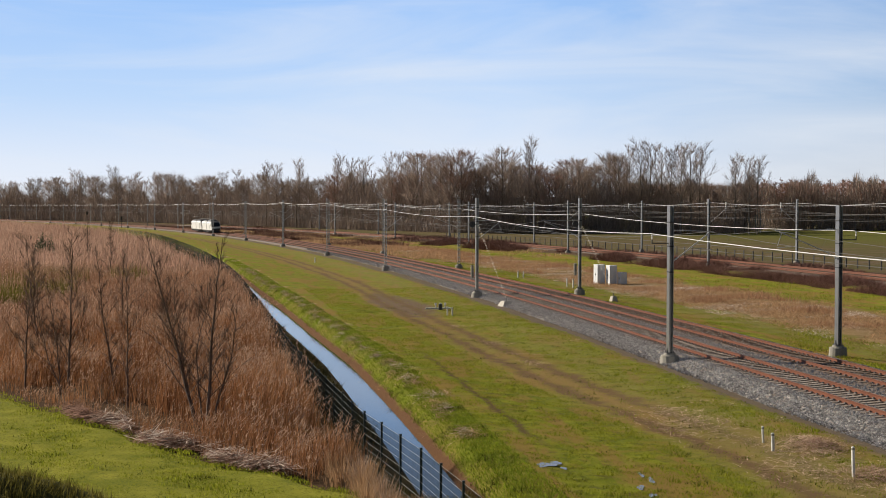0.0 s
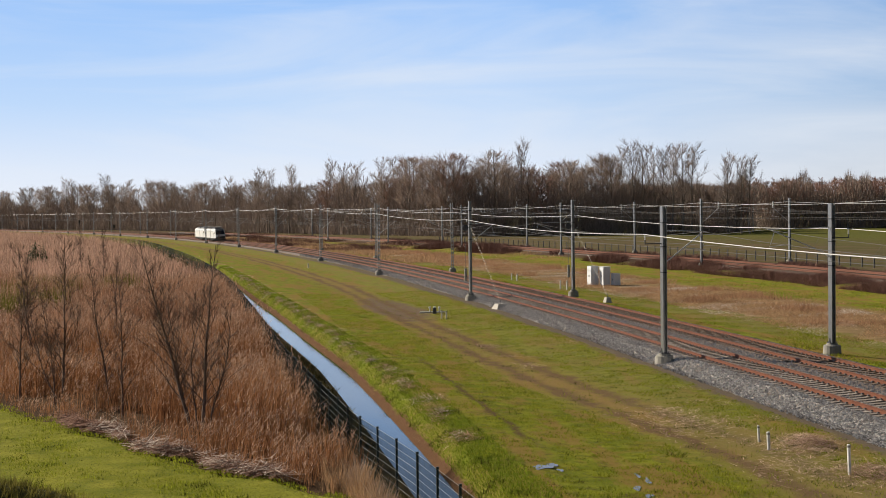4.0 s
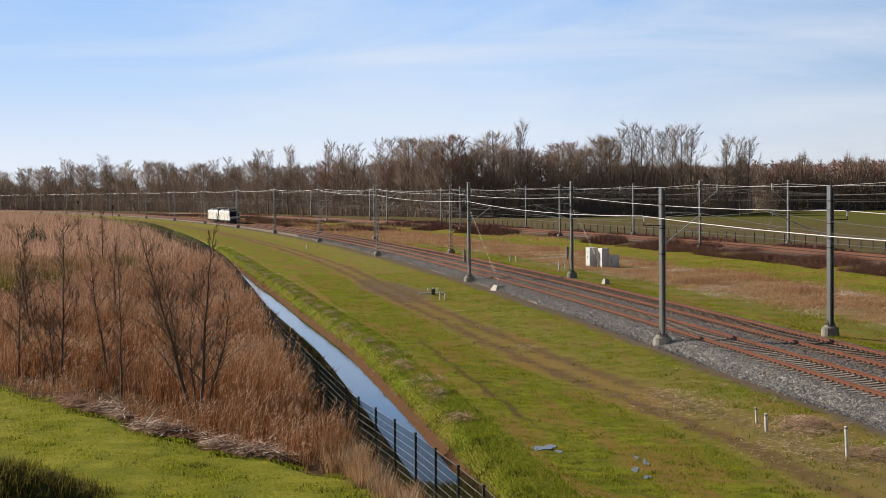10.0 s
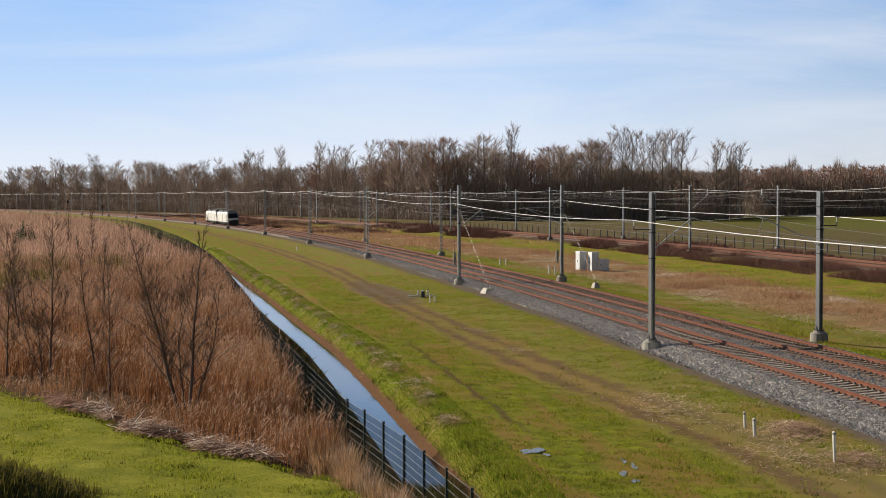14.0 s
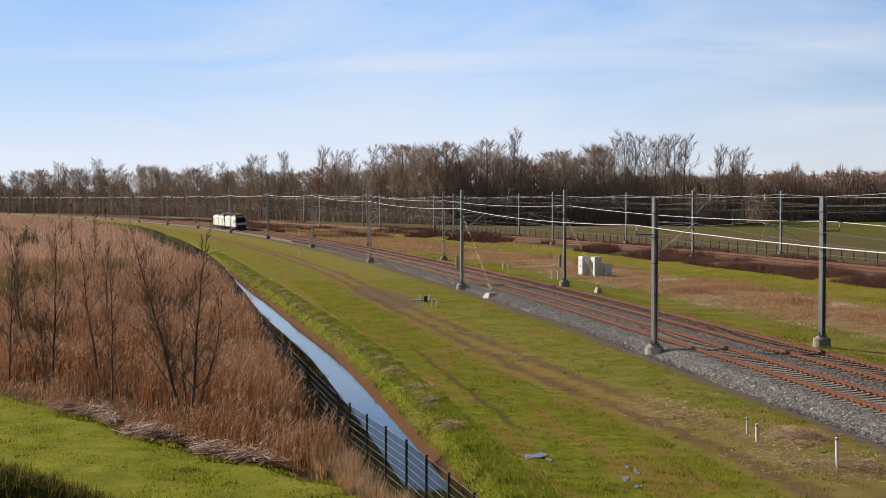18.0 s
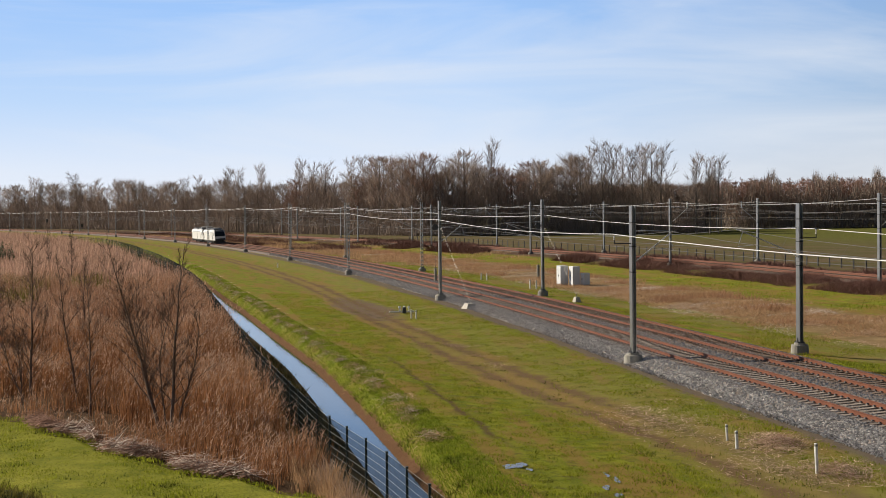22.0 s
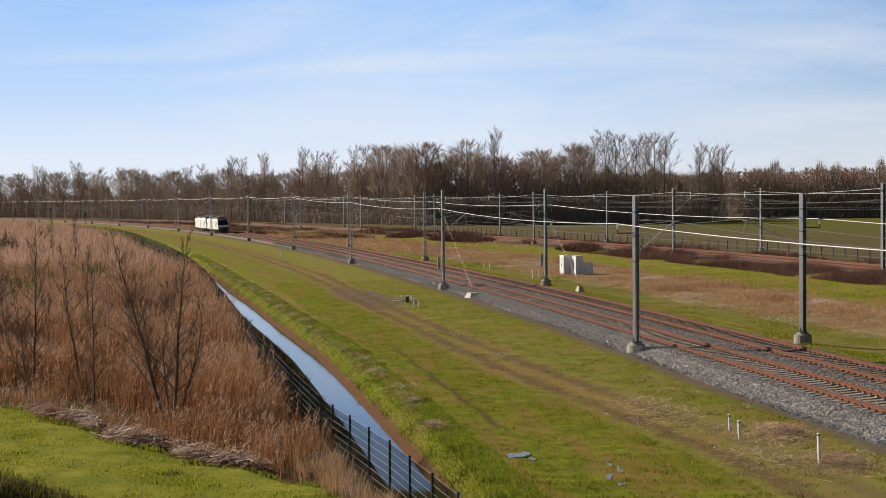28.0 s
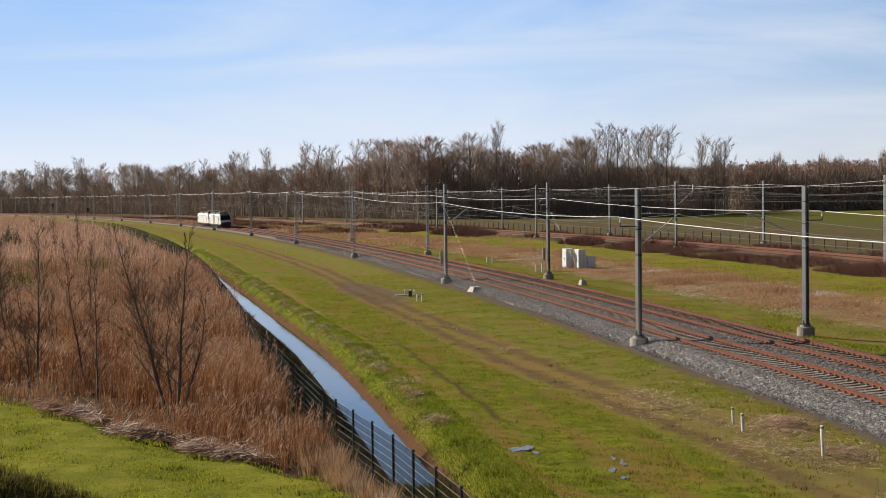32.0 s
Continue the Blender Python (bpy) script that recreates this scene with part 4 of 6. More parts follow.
            for q in range(6):
                g.box(sd * 1.49, y, 3.02 + q * 0.075, 0.035, 1.6, 0.035)
            part("vent_grille", g, M_CABINET, body, "louvred air intake")
        rib = Buf()
        for y in np.arange(-6.3, 6.4, 0.9):
            rib.box(sd * 1.492, float(y), 1.98, 0.02, 0.05, 1.7)
        part("panel_seams", rib, M_CABINET, body, "grey panel seams")
        sk = Buf()
        sk.box(sd * 1.38, 0, 0.92, 0.14, 16.4, 0.34)
        part("side_sill", sk, M_LOCOGREY, loco, "dark side sill")
    gap = Buf()
    gap.prism([(-1.505, 1.1), (-1.505, 3.05), (-1.33, 3.63), (-1.06, 3.815), (1.06, 3.815), (1.33, 3.63), (1.505, 3.05), (1.505, 1.1)], 0.75, 1.15)
    part("roof_frame", gap, M_LOCOROOF, body, "grey dividing frame")
    rf = Buf()
    rf.box(0, -3.6, 3.98, 2.2, 6.4, 0.36, 0.86)
    rf.box(0, 3.9, 3.98, 2.2, 6.0, 0.36, 0.86)
    part("roof_hatch", rf, M_LOCOROOF, body, "dark roof equipment hatches")
    tr = Buf()
    tr.box(0, 0, 0.62, 2.3, 4.2, 0.75, 0.96)
    part("transformer_case", tr, M_LOCOGREY, loco, "dark transformer case")
    for y, up in ((-5.9, raised), (5.9, False)):
        pan = Buf()
        for x in (-0.5, 0.5):
            for yy in (-0.5, 0.5):
                pan.tube([(x, y + yy, 4.0), (x, y + yy, 4.25)], [0.09, 0.06], 6)
        pan.box(0, y, 4.28, 1.2, 1.2, 0.06)
        z = 5.25 if up else 4.55
        pan.tube([(0, y - 0.4, 4.3), (0, y + (0.9 if up else 1.3), (4.3 + z) / 2)], 0.05, 6)
        pan.tube([(0, y + (0.9 if up else 1.3), (4.3 + z) / 2), (0, y - 0.3, z)], 0.045, 6)
        pg = part("pantograph", pan, M_LOCOROOF, loco, "folded roof pantograph")
        hd = Buf()
        for yy in (-0.2, 0.2):
            hd.tube([(-0.95, y - 0.3 + yy, z - 0.14), (-0.7, y - 0.3 + yy, z), (0.7, y - 0.3 + yy, z), (0.95, y - 0.3 + yy, z - 0.14)], 0.05, 5)
        part("collector_head", hd, M_INSUL, pg, "pale collector head")
    for y in (-5.2, 5.2):
        bg = Buf()
        for x in (-1.08, 1.08):
            bg.box(x, y, 0.62, 0.22, 4.1, 0.34, 0.9)
            for yy in (-1.3, 1.3):
                bg.box(x * 1.08, y + yy, 0.62, 0.26, 0.46, 0.46, 0.85)
                bg.tube([(x * 1.1, y + yy * 0.55, 0.6), (x * 1.1, y + yy * 0.55, 1.0)], 0.13, 8)
        part("bogie", bg, M_LOCOGREY, loco, "dark bogie frame")
    # shallower and longer shell
    for ob in [loco] + list(loco.children_recursive):
        if ob.type == "MESH":
            for v in ob.data.vertices:
                v.co.y *= 1.055
                v.co.z *= 0.925
    wheels = []
    for y in (-6.5, -3.9, 3.9, 6.5):
        for x in (-0.75, 0.75):
            w = Buf()
            sx = math.copysign(1, x)
            w.tube([(-0.07, 0, 0), (0.07, 0, 0)], 0.625, 20)
            w.tube([(-0.09 * sx, 0, 0), (-0.05 * sx, 0, 0)], 0.66, 20)
            for q in range(5):
                w.box(0, 0.42 * math.cos(q * 1.2566), 0.42 * math.sin(q * 1.2566), 0.17, 0.12, 0.12)
            ob = part("wheel", w, M_DARKSTEEL, loco, "steel wheel")
            ob.location = (x, y * 1.055, 0.625)
            wheels.append(ob)
    return loco, wheels


LOCO, WHEELS = build_loco(False)
TAIL, TAIL_WHEELS = build_loco(True)
for ob in (LOCO, TAIL):
    tagged(ob, group="coupled locomotives")
FRONT = [(0, 447.0), (2, 436.0), (5, 420.5), (8, 406.0), (9, 402.5), (12, 390.0), (14.5, 382.0), (16.5, 377.5), (18.5, 374.6), (20, 373.2), (21, 373.0), (32, 373.0)]


def loco_s(t):
    """Where its middle stands on the main line."""
    ts, ss = zip(*FRONT)
    return float(np.interp(t, ts, ss)) + 9.9


def motions():
    times = [0.5 * k for k in range(65)]
    smooth = {t: sum(loco_s(min(32, max(0, t + d))) for d in (-1, -0.5, 0, 0.5, 1)) / 5 for t in times}
    smooth[0.0], smooth[0.5] = loco_s(0), loco_s(0.5)

    def middle(t):
        return float(np.interp(t, times, [smooth[q] for q in times]))

    tilt = math.degrees(CANT / 0.75)
    for engine, back in ((LOCO, 0.0), (TAIL, 20.3)):
        walk(engine, [(t, put(middle(t) + back, TRACKS[0], RAIL_Z, 180) @ pose(0, 0, 0, 0, tilt, 0)) for t in times])
    fine = [0.2 * k for k in range(111)] + [32.0]
    for ob in WHEELS + TAIL_WHEELS:
        x, y, z = ob.location
        walk(ob, [(t, pose(x, y, z, -math.degrees((loco_s(0) - middle(t)) / 0.625), 0, 0)) for t in fine])


# ---- fence along the ditch ----
def build_fence():
    fence = thing("fence", Matrix(), "dark green steel wire fence along the ditch", "fence")
    post = Buf()
    post.box(0, 0, 0.95, 0.07, 0.07, 2.1)
    post.box(0, 0, 2.01, 0.08, 0.08, 0.02)
    me = bpy.data.meshes.new("post")
    me.from_pydata(post.v, [], post.f)
    me.materials.append(M_FENCE)

    ss = [29.5 + 2.6 * k for k in range(190)]
    for k, s in enumerate(ss):
        ob = new("post", me)
        ob.parent, ob.matrix_world = fence, put(s, float(fence_n(s)), -0.5)
    for z in np.linspace(0.05, 1.95, 9):
        b = Buf()
        pts = [(*at(s, float(fence_n(s))), -0.5 + float(z)) for s in ss]
        b.tube(pts, 0.006, 4)
        part("wire", b, M_FENCEWIRE, fence)
    rods = Buf()
    s = 29.5
    while s < 520:
        x, y = at(s, float(fence_n(s)))
        rods.tube([(x, y, -0.48), (x, y, 1.46)], 0.0035, 3, False)
        s += 0.06 if s < 80 else (0.09 if s < 220 else 0.15)
    tagged(part("mesh", rods, M_FENCE, fence), kind="stuff")


build_fence()


# ---- markers, pipes, cabinets, slabs ----
def marker(s, n, h, r, lean=0.0, cap=True, label="white plastic marker post in the grass", group="marker posts"):
    t = thing("marker_post", put(s, n, float(height(s, n)) - 0.02) @ pose(0, 0, 0, 0, lean, 0), label, "marker post", group)
    b = Buf()
    b.tube([(0, 0, -0.1), (0, 0, h - 0.02), (0, 0, h)], [r, r, r * 0.8], 10)
    part("shaft", b, M_PIPE, t, smooth=False)
    if cap:
        c = Buf()
        c.tube([(0, 0, h - 0.10), (0, 0, h - 0.07), (0, 0, h - 0.03)], [r * 1.06, r * 1.1, r * 1.06], 10)
        part("band", c, M_CONCRETE, t, "grey band")
    return t


marker(54.4, -9.5, 0.62, 0.045, -3)
marker(52.8, -9.72, 0.66, 0.06, -2)
marker(47.7, -8.9, 1.0, 0.055, -2)
marker(118.9, -11.6, 0.75, 0.06)
marker(118.3, -11.3, 0.70, 0.06)
marker(232.0, -11.1, 0.75, 0.10)
marker(178.6, 8.0, 0.85, 0.08)
marker(177.4, 8.4, 0.85, 0.08)
marker(157.6, 8.4, 1.0, 0.08)
marker(156.8, 8.9, 1.0, 0.08)


def well_head():
    """A low pipe manifold beside the two markers."""
    t = thing("pipe_manifold", put(124.0, -11.6, float(height(124, -11.6))), "low white pipe manifold with valves on the grass", "pipes")
    b = Buf()
    b.tube([(-1.0, 0, 0.16), (1.1, 0, 0.16)], 0.07, 8)
    part("header_pipe", b, M_PIPE, t)
    for x in (-0.15, 0.25, 0.65):
        v = Buf()
        v.tube([(x, 0, 0.1), (x, 0, 0.5)], 0.05, 8)
        v.tube([(x, 0, 0.48), (x, 0, 0.62)], [0.11, 0.09], 8)
        part("riser", v, M_PIPE, t)
    k = Buf()
    k.box(0.2, -0.3, 0.3, 0.3, 0.3, 0.5, 0.9)
    part("valve_box", k, M_DARKSTEEL, t, "dark valve box")


well_head()


def slab(s, n, size):
    t = thing("anchor_block", put(s, n, 0.0, 20), "pale concrete anchor block for the guy wires", "concrete block", "anchor blocks")
    b = Buf()
    b.box(0, 0, 0.16, size, size * 0.8, 0.55, 0.55)
    part("block", b, M_PALECONCRETE, t)
    e = Buf()
    e.tube([(0, 0, 0.35), (0, 0, 0.72)], 0.03, 6)
    part("eye_bolt", e, M_DARKSTEEL, t, "steel eye bolt")


slab(126.4, -5.2, 1.35)
slab(132.0, 6.0, 0.7)


def guys(s0, n0, z0, s1, n1, z1, label):
    b = Buf()
    for w in (-0.05, 0.05):
        b.tube([(*at(s0, n0 + w), z0), (*at(s1, n1 + w * 0.4), z1)], 0.0045, 5)
    tagged(part("guy_wire", b, M_COPPER), label, "guy wire", "guy wires")


guys(138.3, L_N, 7.1, 126.4, -5.2, 0.66, "paired steel guy wires from a mast to its anchor block")
guys(141.6, R_N, 7.1, 132.0, 6.0, 0.66, "paired steel guy wires from a mast to its anchor block")


def tension_weight(s, n, side):
    t = thing("tension_weight", put(s, n), "grey stack of tension weights hung beside a mast", "weight stack", "tension weights")
    for k in range(9):
        b = Buf()
        b.tube([(side * 0.45, 0, 1.9 + k * 0.13), (side * 0.45, 0, 2.01 + k * 0.13)], 0.15, 10)
        part("weight", b, M_CONCRETE, t)
    b = Buf()
    b.tube([(side * 0.45, 0, 1.8), (side * 0.45, 0, 6.9)], 0.015, 5)
    part("rod", b, M_DARKSTEEL, t, "steel rod")
    c = Buf()
    c.tube([(side * 0.45, -0.05, 6.9), (side * 0.45, 0.05, 6.9)], 0.3, 14)
    c.box(side * 0.25, 0, 6.9, 0.5, 0.06, 0.06)
    part("tension_wheel", c, M_DARKSTEEL, t, "dark pulley wheel")


tension_weight(138.3, L_N, -1)
tension_weight(141.6, R_N, -1)


def cabinet(s, n, w, d, h, label):
    t = thing("trackside_cabinet", put(s, n, float(height(s, n)) - 0.03, -78), label, "electrical cabinet", "trackside cabinets")
    b = Buf()
    b.box(0, 0, h / 2 + 0.05, w, d, h - 0.1)
    body = part("body", b, M_CABINET, t, "pale grey housing")
    p = Buf()
    p.box(0, 0, 0.06, w * 1.04, d * 1.04, 0.14)
    part("plinth", p, M_CONCRETE, t, "concrete plinth")
    r = Buf()
    r.box(0, 0, h + 0.03, w * 1.06, d * 1.06, 0.07, 0.97)
    part("roof", r, M_CABINET, t, "overhanging lid")
    for e in (-1, 1):
        dd = Buf()
        dd.box(e * w * 0.245, -d / 2 - 0.012, h / 2 + 0.05, w * 0.46, 0.024, h * 0.84)
        door = part("door", dd, M_CABINET, body, "grey steel door")
        hh = Buf()
        hh.box(e * w * 0.06, -d / 2 - 0.035, h / 2 + 0.05, 0.035, 0.03, 0.22)
        part("handle", hh, M_DARKSTEEL, door, "dark handle")


cabinet(167.0, 14.9, 1.0, 0.95, 2.25, "tall light grey trackside cabinet on the grass")
cabinet(165.8, 16.0, 0.95, 0.9, 2.2, "tall light grey trackside cabinet beside its twin")
cabinet(165.2, 17.1, 0.85, 0.75, 1.4, "low light grey trackside cabinet beside two taller ones")


def signal(s, n, h):
    t = thing("railway_signal", put(s, n), "dark railway signal on a post beside the far track", "signal", "signals")
    b = Buf()
    b.tube([(0, 0, 0), (0, 0, h)], 0.10, 8)
    part("post", b, M_DARKSTEEL, t)
    c = Buf()
    c.box(0, -0.1, h - 0.6, 0.75, 0.2, 1.5, 0.95)
    part("lamp_board", c, M_LOCOGREY, t, "black signal board")


signal(690, -9.0, 6.2)
signal(610, -9.0, 4.5)


# ---- reeds, grass, brambles ----
RNG = np.random.default_rng(11)


def xy_of(s, n):
    a = TURN0 + s * BEND
    return CX + (RADIUS + n) * np.cos(a), CY + (RADIUS + n) * np.sin(a)


def clumpy(x, y, scale, seed):
    r = np.random.default_rng(seed)
    out = np.zeros_like(x)
    for k in range(16):
        w, p = r.normal(0, 1, 2), r.uniform(0, 6.28)
        w *= scale * r.uniform(0.4, 2.2) / np.hypot(*w)
        out += np.sin(x * w[0] + y * w[1] + p)
    return out / 3.4


def build_reeds():
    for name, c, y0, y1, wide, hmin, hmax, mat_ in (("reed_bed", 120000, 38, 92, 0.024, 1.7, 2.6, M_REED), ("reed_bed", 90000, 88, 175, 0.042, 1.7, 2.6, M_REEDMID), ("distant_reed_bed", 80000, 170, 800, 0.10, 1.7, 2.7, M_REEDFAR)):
        y = y0 + (y1 - y0) * RNG.random(c) ** (1.0 if y0 < 150 else 1.3)
        left = -0.35 * y - 6
        right = np.interp(y, [38, 52, 60, 90, 120, 170, 240, 320, 420, 520, 660, 800], [-3, -2.6, -4.4, -10.3, -16.8, -27.0, -45, -66, -97, -130, -183, -248])
        x = left + (right - left) * RNG.random(c)
        s, n = where(x, y)
        ok = (y > turf_edge(x) + RNG.uniform(-0.5, 0.6, c)) & (n < fence_n(s) - np.interp(s, [47, 55, 70, 100, 160], [0.1, 0.8, 1.0, 0.6, 0.22]) + RNG.normal(0, 0.15, c))
        cl = clumpy(x, y, 0.45, 5)
        ok &= (y > 45.5) | (x < -4.2)
        ok &= (y - turf_edge(x) > 2.8 + 1.4 * clumpy(x, y, 0.8, 6)) | (RNG.random(c) < 0.36)
        ok &= (cl > -0.45) | (RNG.random(c) < 0.22) | (y - turf_edge(x) < 2.5)
        x, y, s, n, cl = x[ok], y[ok], s[ok], n[ok], cl[ok]
        k = len(x)
        h = RNG.uniform(hmin, hmax, k) * (0.82 + 0.28 * np.clip(cl, -1.6, 1.3) + 0.14 * clumpy(x, y, 1.6, 8)) * np.clip(0.5 + (y - turf_edge(x)) * 0.12, 0.3, 1) * RNG.choice([1.0, 0.55], k, p=[0.8, 0.2])
        z = np.full(k, -0.35)
        lean = RNG.normal(0, 0.13, (k, 2)) * h[:, None] + np.array([0.05, -0.02]) * h[:, None]
        base = np.stack([x, y, z], 1)
        tip = base + np.concatenate([lean, h[:, None]], 1)
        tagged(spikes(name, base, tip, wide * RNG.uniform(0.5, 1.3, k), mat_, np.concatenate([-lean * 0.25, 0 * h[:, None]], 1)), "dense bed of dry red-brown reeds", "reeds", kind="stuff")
        pick = np.repeat(np.flatnonzero(RNG.random(k) < (0.28 if y0 < 60 else 0.42 if y0 < 150 else 0.5)), 3 if y0 < 60 else 2)
        tb = tip[pick] - np.concatenate([RNG.normal(0, 0.02, (len(pick), 2)), RNG.uniform(0.02, 0.34, (len(pick), 1))], 1)
        tt = tb + np.concatenate([RNG.normal(0.06, 0.08, (len(pick), 2)), RNG.uniform(0.02, 0.22, (len(pick), 1))], 1)
        tagged(spikes("reed_plumes", tb, tt, (0.036 if y0 < 60 else 0.055 if y0 < 150 else 0.12), M_REEDPALE), "pale feathery plumes on the reeds", "reeds", kind="stuff")


build_reeds()


def fence_tussocks():
    """Pale dry tussocks at the near foot of the fence."""
    r = np.random.default_rng(71)
    for k in range(20):
        s0 = 39.5 + 0.62 * k
        n0 = float(fence_n(s0)) - r.uniform(0.35, 2.3)
        x0, y0 = at(s0, n0)
        c = 260
        a, w = r.uniform(0, 6.28, c), np.abs(r.normal(0, 0.22, c))
        base = np.stack([x0 + w * np.cos(a), y0 + w * np.sin(a), np.full(c, -0.1)], 1)
        h = r.uniform(0.3, 1.0, c)
        tip = base + np.stack([np.cos(a) * h * 0.25 + r.normal(0, 0.08, c), np.sin(a) * h * 0.2 + r.normal(0, 0.08, c), h], 1)
        tagged(spikes("dry_tussock", base, tip, r.uniform(0.008, 0.022, c), M_TUFT if k % 3 else M_STRAW, np.stack([np.cos(a) * -0.05, np.sin(a) * -0.05, 0.08 * h], 1)), "pale arching tussock of dry grass beside the fence", "dry grass", "tussocks at the fence", "stuff")


fence_tussocks()


def build_grass():
    c = 230000
    s = 33 + 125 * RNG.random(c) ** 1.7
    n = RNG.uniform(-20.5, -6.5, c)
    x, y = xy_of(s, n)
    z = height(s, n)
    cl, fine = clumpy(x, y, 0.9, 9), clumpy(x, y, 4.0, 12)
    lane = (np.abs(n - path_n(s)) < 1.9) | (((s - 133) / 17) ** 2 + ((n + 13.6) / 2.6) ** 2 < 1)
    ok = ((cl + fine > -0.5) | (RNG.random(c) < 0.4)) & (~lane | (RNG.random(c) < 0.15))
    x, y, z, cl, fine = x[ok], y[ok], z[ok], cl[ok], fine[ok]
    k = len(x)
    h = RNG.uniform(0.025, 0.075, k) * (1 + 0.5 * np.clip(fine, -0.6, 2) + 0.3 * np.clip(cl, -0.5, 2))
    base = np.stack([x, y, z - 0.01], 1)
    tip = base + np.stack([RNG.normal(0, 0.035, k), RNG.normal(0, 0.035, k), h], 1)
    tagged(spikes("grass", base, tip, RNG.uniform(0.02, 0.05, k), M_BLADE), "short green grass blades in small tussocks", "grass", kind="stuff")
    c = 90000
    x = RNG.uniform(-24, 0.5, c)
    y = 26 + (turf_edge(x) - 26.7) * RNG.random(c)
    h = RNG.uniform(0.02, 0.07, c) * (1 + 0.8 * np.clip(clumpy(x, y, 4.0, 14), -0.6, 2))
    base = np.stack([x, y, np.full(c, 0.24)], 1)
    tip = base + np.stack([RNG.normal(0, 0.03, c), RNG.normal(0, 0.03, c), h + 0.02], 1)
    tagged(spikes("grass", base, tip, RNG.uniform(0.02, 0.045, c), M_BLADE), "short bright green grass blades", "grass", kind="stuff")
    c = 26000
    x = RNG.uniform(-20, 0.5, c)
    y = 26 + (turf_edge(x) - 26.9) * RNG.random(c)
    ok = clumpy(x, y, 5.0, 44) > 0.75
    x, y = x[ok], y[ok]
    c = len(x)
    base = np.stack([x, y, np.full(c, 0.24)], 1)
    tip = base + np.stack([RNG.normal(0, 0.04, c), RNG.normal(0, 0.04, c), RNG.uniform(0.05, 0.13, c)], 1)
    tagged(spikes("tussocks", base, tip, RNG.uniform(0.02, 0.05, c), M_TUSSOCK), "small dark tussocks in the short turf", "grass", kind="stuff")
    # the ditch bank's longer grass and its dead edge
    c = 60000
    s = 38 + 206 * RNG.random(c) ** 1.5
    d = RNG.uniform(1.38, 3.3, c)
    n = ditch_n(s) + d
    x, y = xy_of(s, n)
    h = RNG.uniform(0.04, 0.14, c)
    base = np.stack([x, y, height(s, n) - 0.02], 1)
    tip = base + np.stack([RNG.normal(-0.03, 0.05, c), RNG.normal(0, 0.05, c), h], 1)
    tagged(spikes("bank_grass", base, tip, RNG.uniform(0.02, 0.05, c), M_BANKBLADE), "longer green grass on the ditch bank", "grass", kind="stuff")


build_grass()


def tufts(name, label, c, s_range, n_range, h_range, width, material, scale, cut, lie=0.5, follow=None, seed=1, power=1.3):
    """Dry stalks in loose clumps."""
    r = np.random.default_rng(seed)
    s = s_range[0] + (s_range[1] - s_range[0]) * r.random(c) ** power
    n = r.uniform(*n_range, c)
    if follow is not None:
        n = n + follow(s)
    x, y = xy_of(s, n)
    cl = clumpy(x, y, scale, seed + 20)
    ok = cl > cut
    s, n, x, y, cl = s[ok], n[ok], x[ok], y[ok], cl[ok]
    k = len(x)
    h = r.uniform(*h_range, k) * np.clip(0.5 + 0.5 * (cl - cut), 0.4, 1.3)
    base = np.stack([x, y, height(s, n) - 0.02], 1)
    tip = base + np.stack([r.normal(0, lie, k) * h, r.normal(0, lie, k) * h, h], 1)
    tagged(spikes(name, base, tip, width * r.uniform(0.6, 1.4, k), material), label, "dry grass" if material is not M_BRAMBLE else "brambles", kind="stuff")


tufts("dry_grass", "band of tan dry reeds and grass between the railway lines", 100000, (60, 330), (11.5, 26.5), (0.08, 0.42), 0.05, M_TUFT, 0.45, -0.5, 1.3, seed=3)
tufts("dry_reeds", "fluffy clumps of red-tan dry reeds between the railway lines", 70000, (70, 330), (13.5, 24.5), (0.3, 1.15), 0.04, M_DRYREED, 0.40, 0.55, 0.45, seed=4)
tufts("dry_grass", "scattered dry stalks along the ditch crest", 30000, (60, 260), (2.0, 3.6), (0.03, 0.12), 0.045, M_STRAW, 0.8, 0.72, 2.6, ditch_n, seed=5, power=1.0)
tufts("dry_grass", "patches of flattened straw on the grass", 26000, (40, 110), (-13, -6.8), (0.05, 0.18), 0.03, M_STRAW, 0.7, 0.95, 1.6, seed=7)
tufts("green_strip", "strip of fresh grass before the brambles", 16000, (90, 330), (26, 36), (0.08, 0.25), 0.06, M_BLADE, 0.4, -0.1, 0.5, seed=8)
tufts("brambles", "low red-brown bramble thicket before the farther line", 100000, (90, 215), (-6.5, 2.5), (0.1, 1.2), 0.03, M_BRAMBLE, 0.34, -0.35, 1.0, line_b, seed=9)
tufts("brambles", "tall red-brown bramble bushes beside the farther line", 50000, (205, 345), (-5.5, 0.6), (0.5, 2.1), 0.05, M_BRAMBLE, 0.20, 0.15, 0.7, line_b, seed=19, power=1.0)
tufts("brambles", "red-brown scrub between the farther tracks", 30000, (95, 420), (9.0, 15.5), (0.25, 0.9), 0.07, M_BRAMBLE, 0.25, -0.1, 0.6, line_b, seed=13)
tufts("dry_grass", "dry verge grass along the far bend of the main line", 30000, (230, 560), (6.2, 20), (0.3, 0.9), 0.11, M_TUFT, 0.3, -0.3, 0.4, seed=15)


tufts("bank_sedge", "dark sedge on the ditch bank below the fence", 44000, (60, 320), (-2.5, -0.75), (0.08, 0.40), 0.04, M_SEDGE, 0.6, -0.8, 0.5, ditch_n, seed=17)


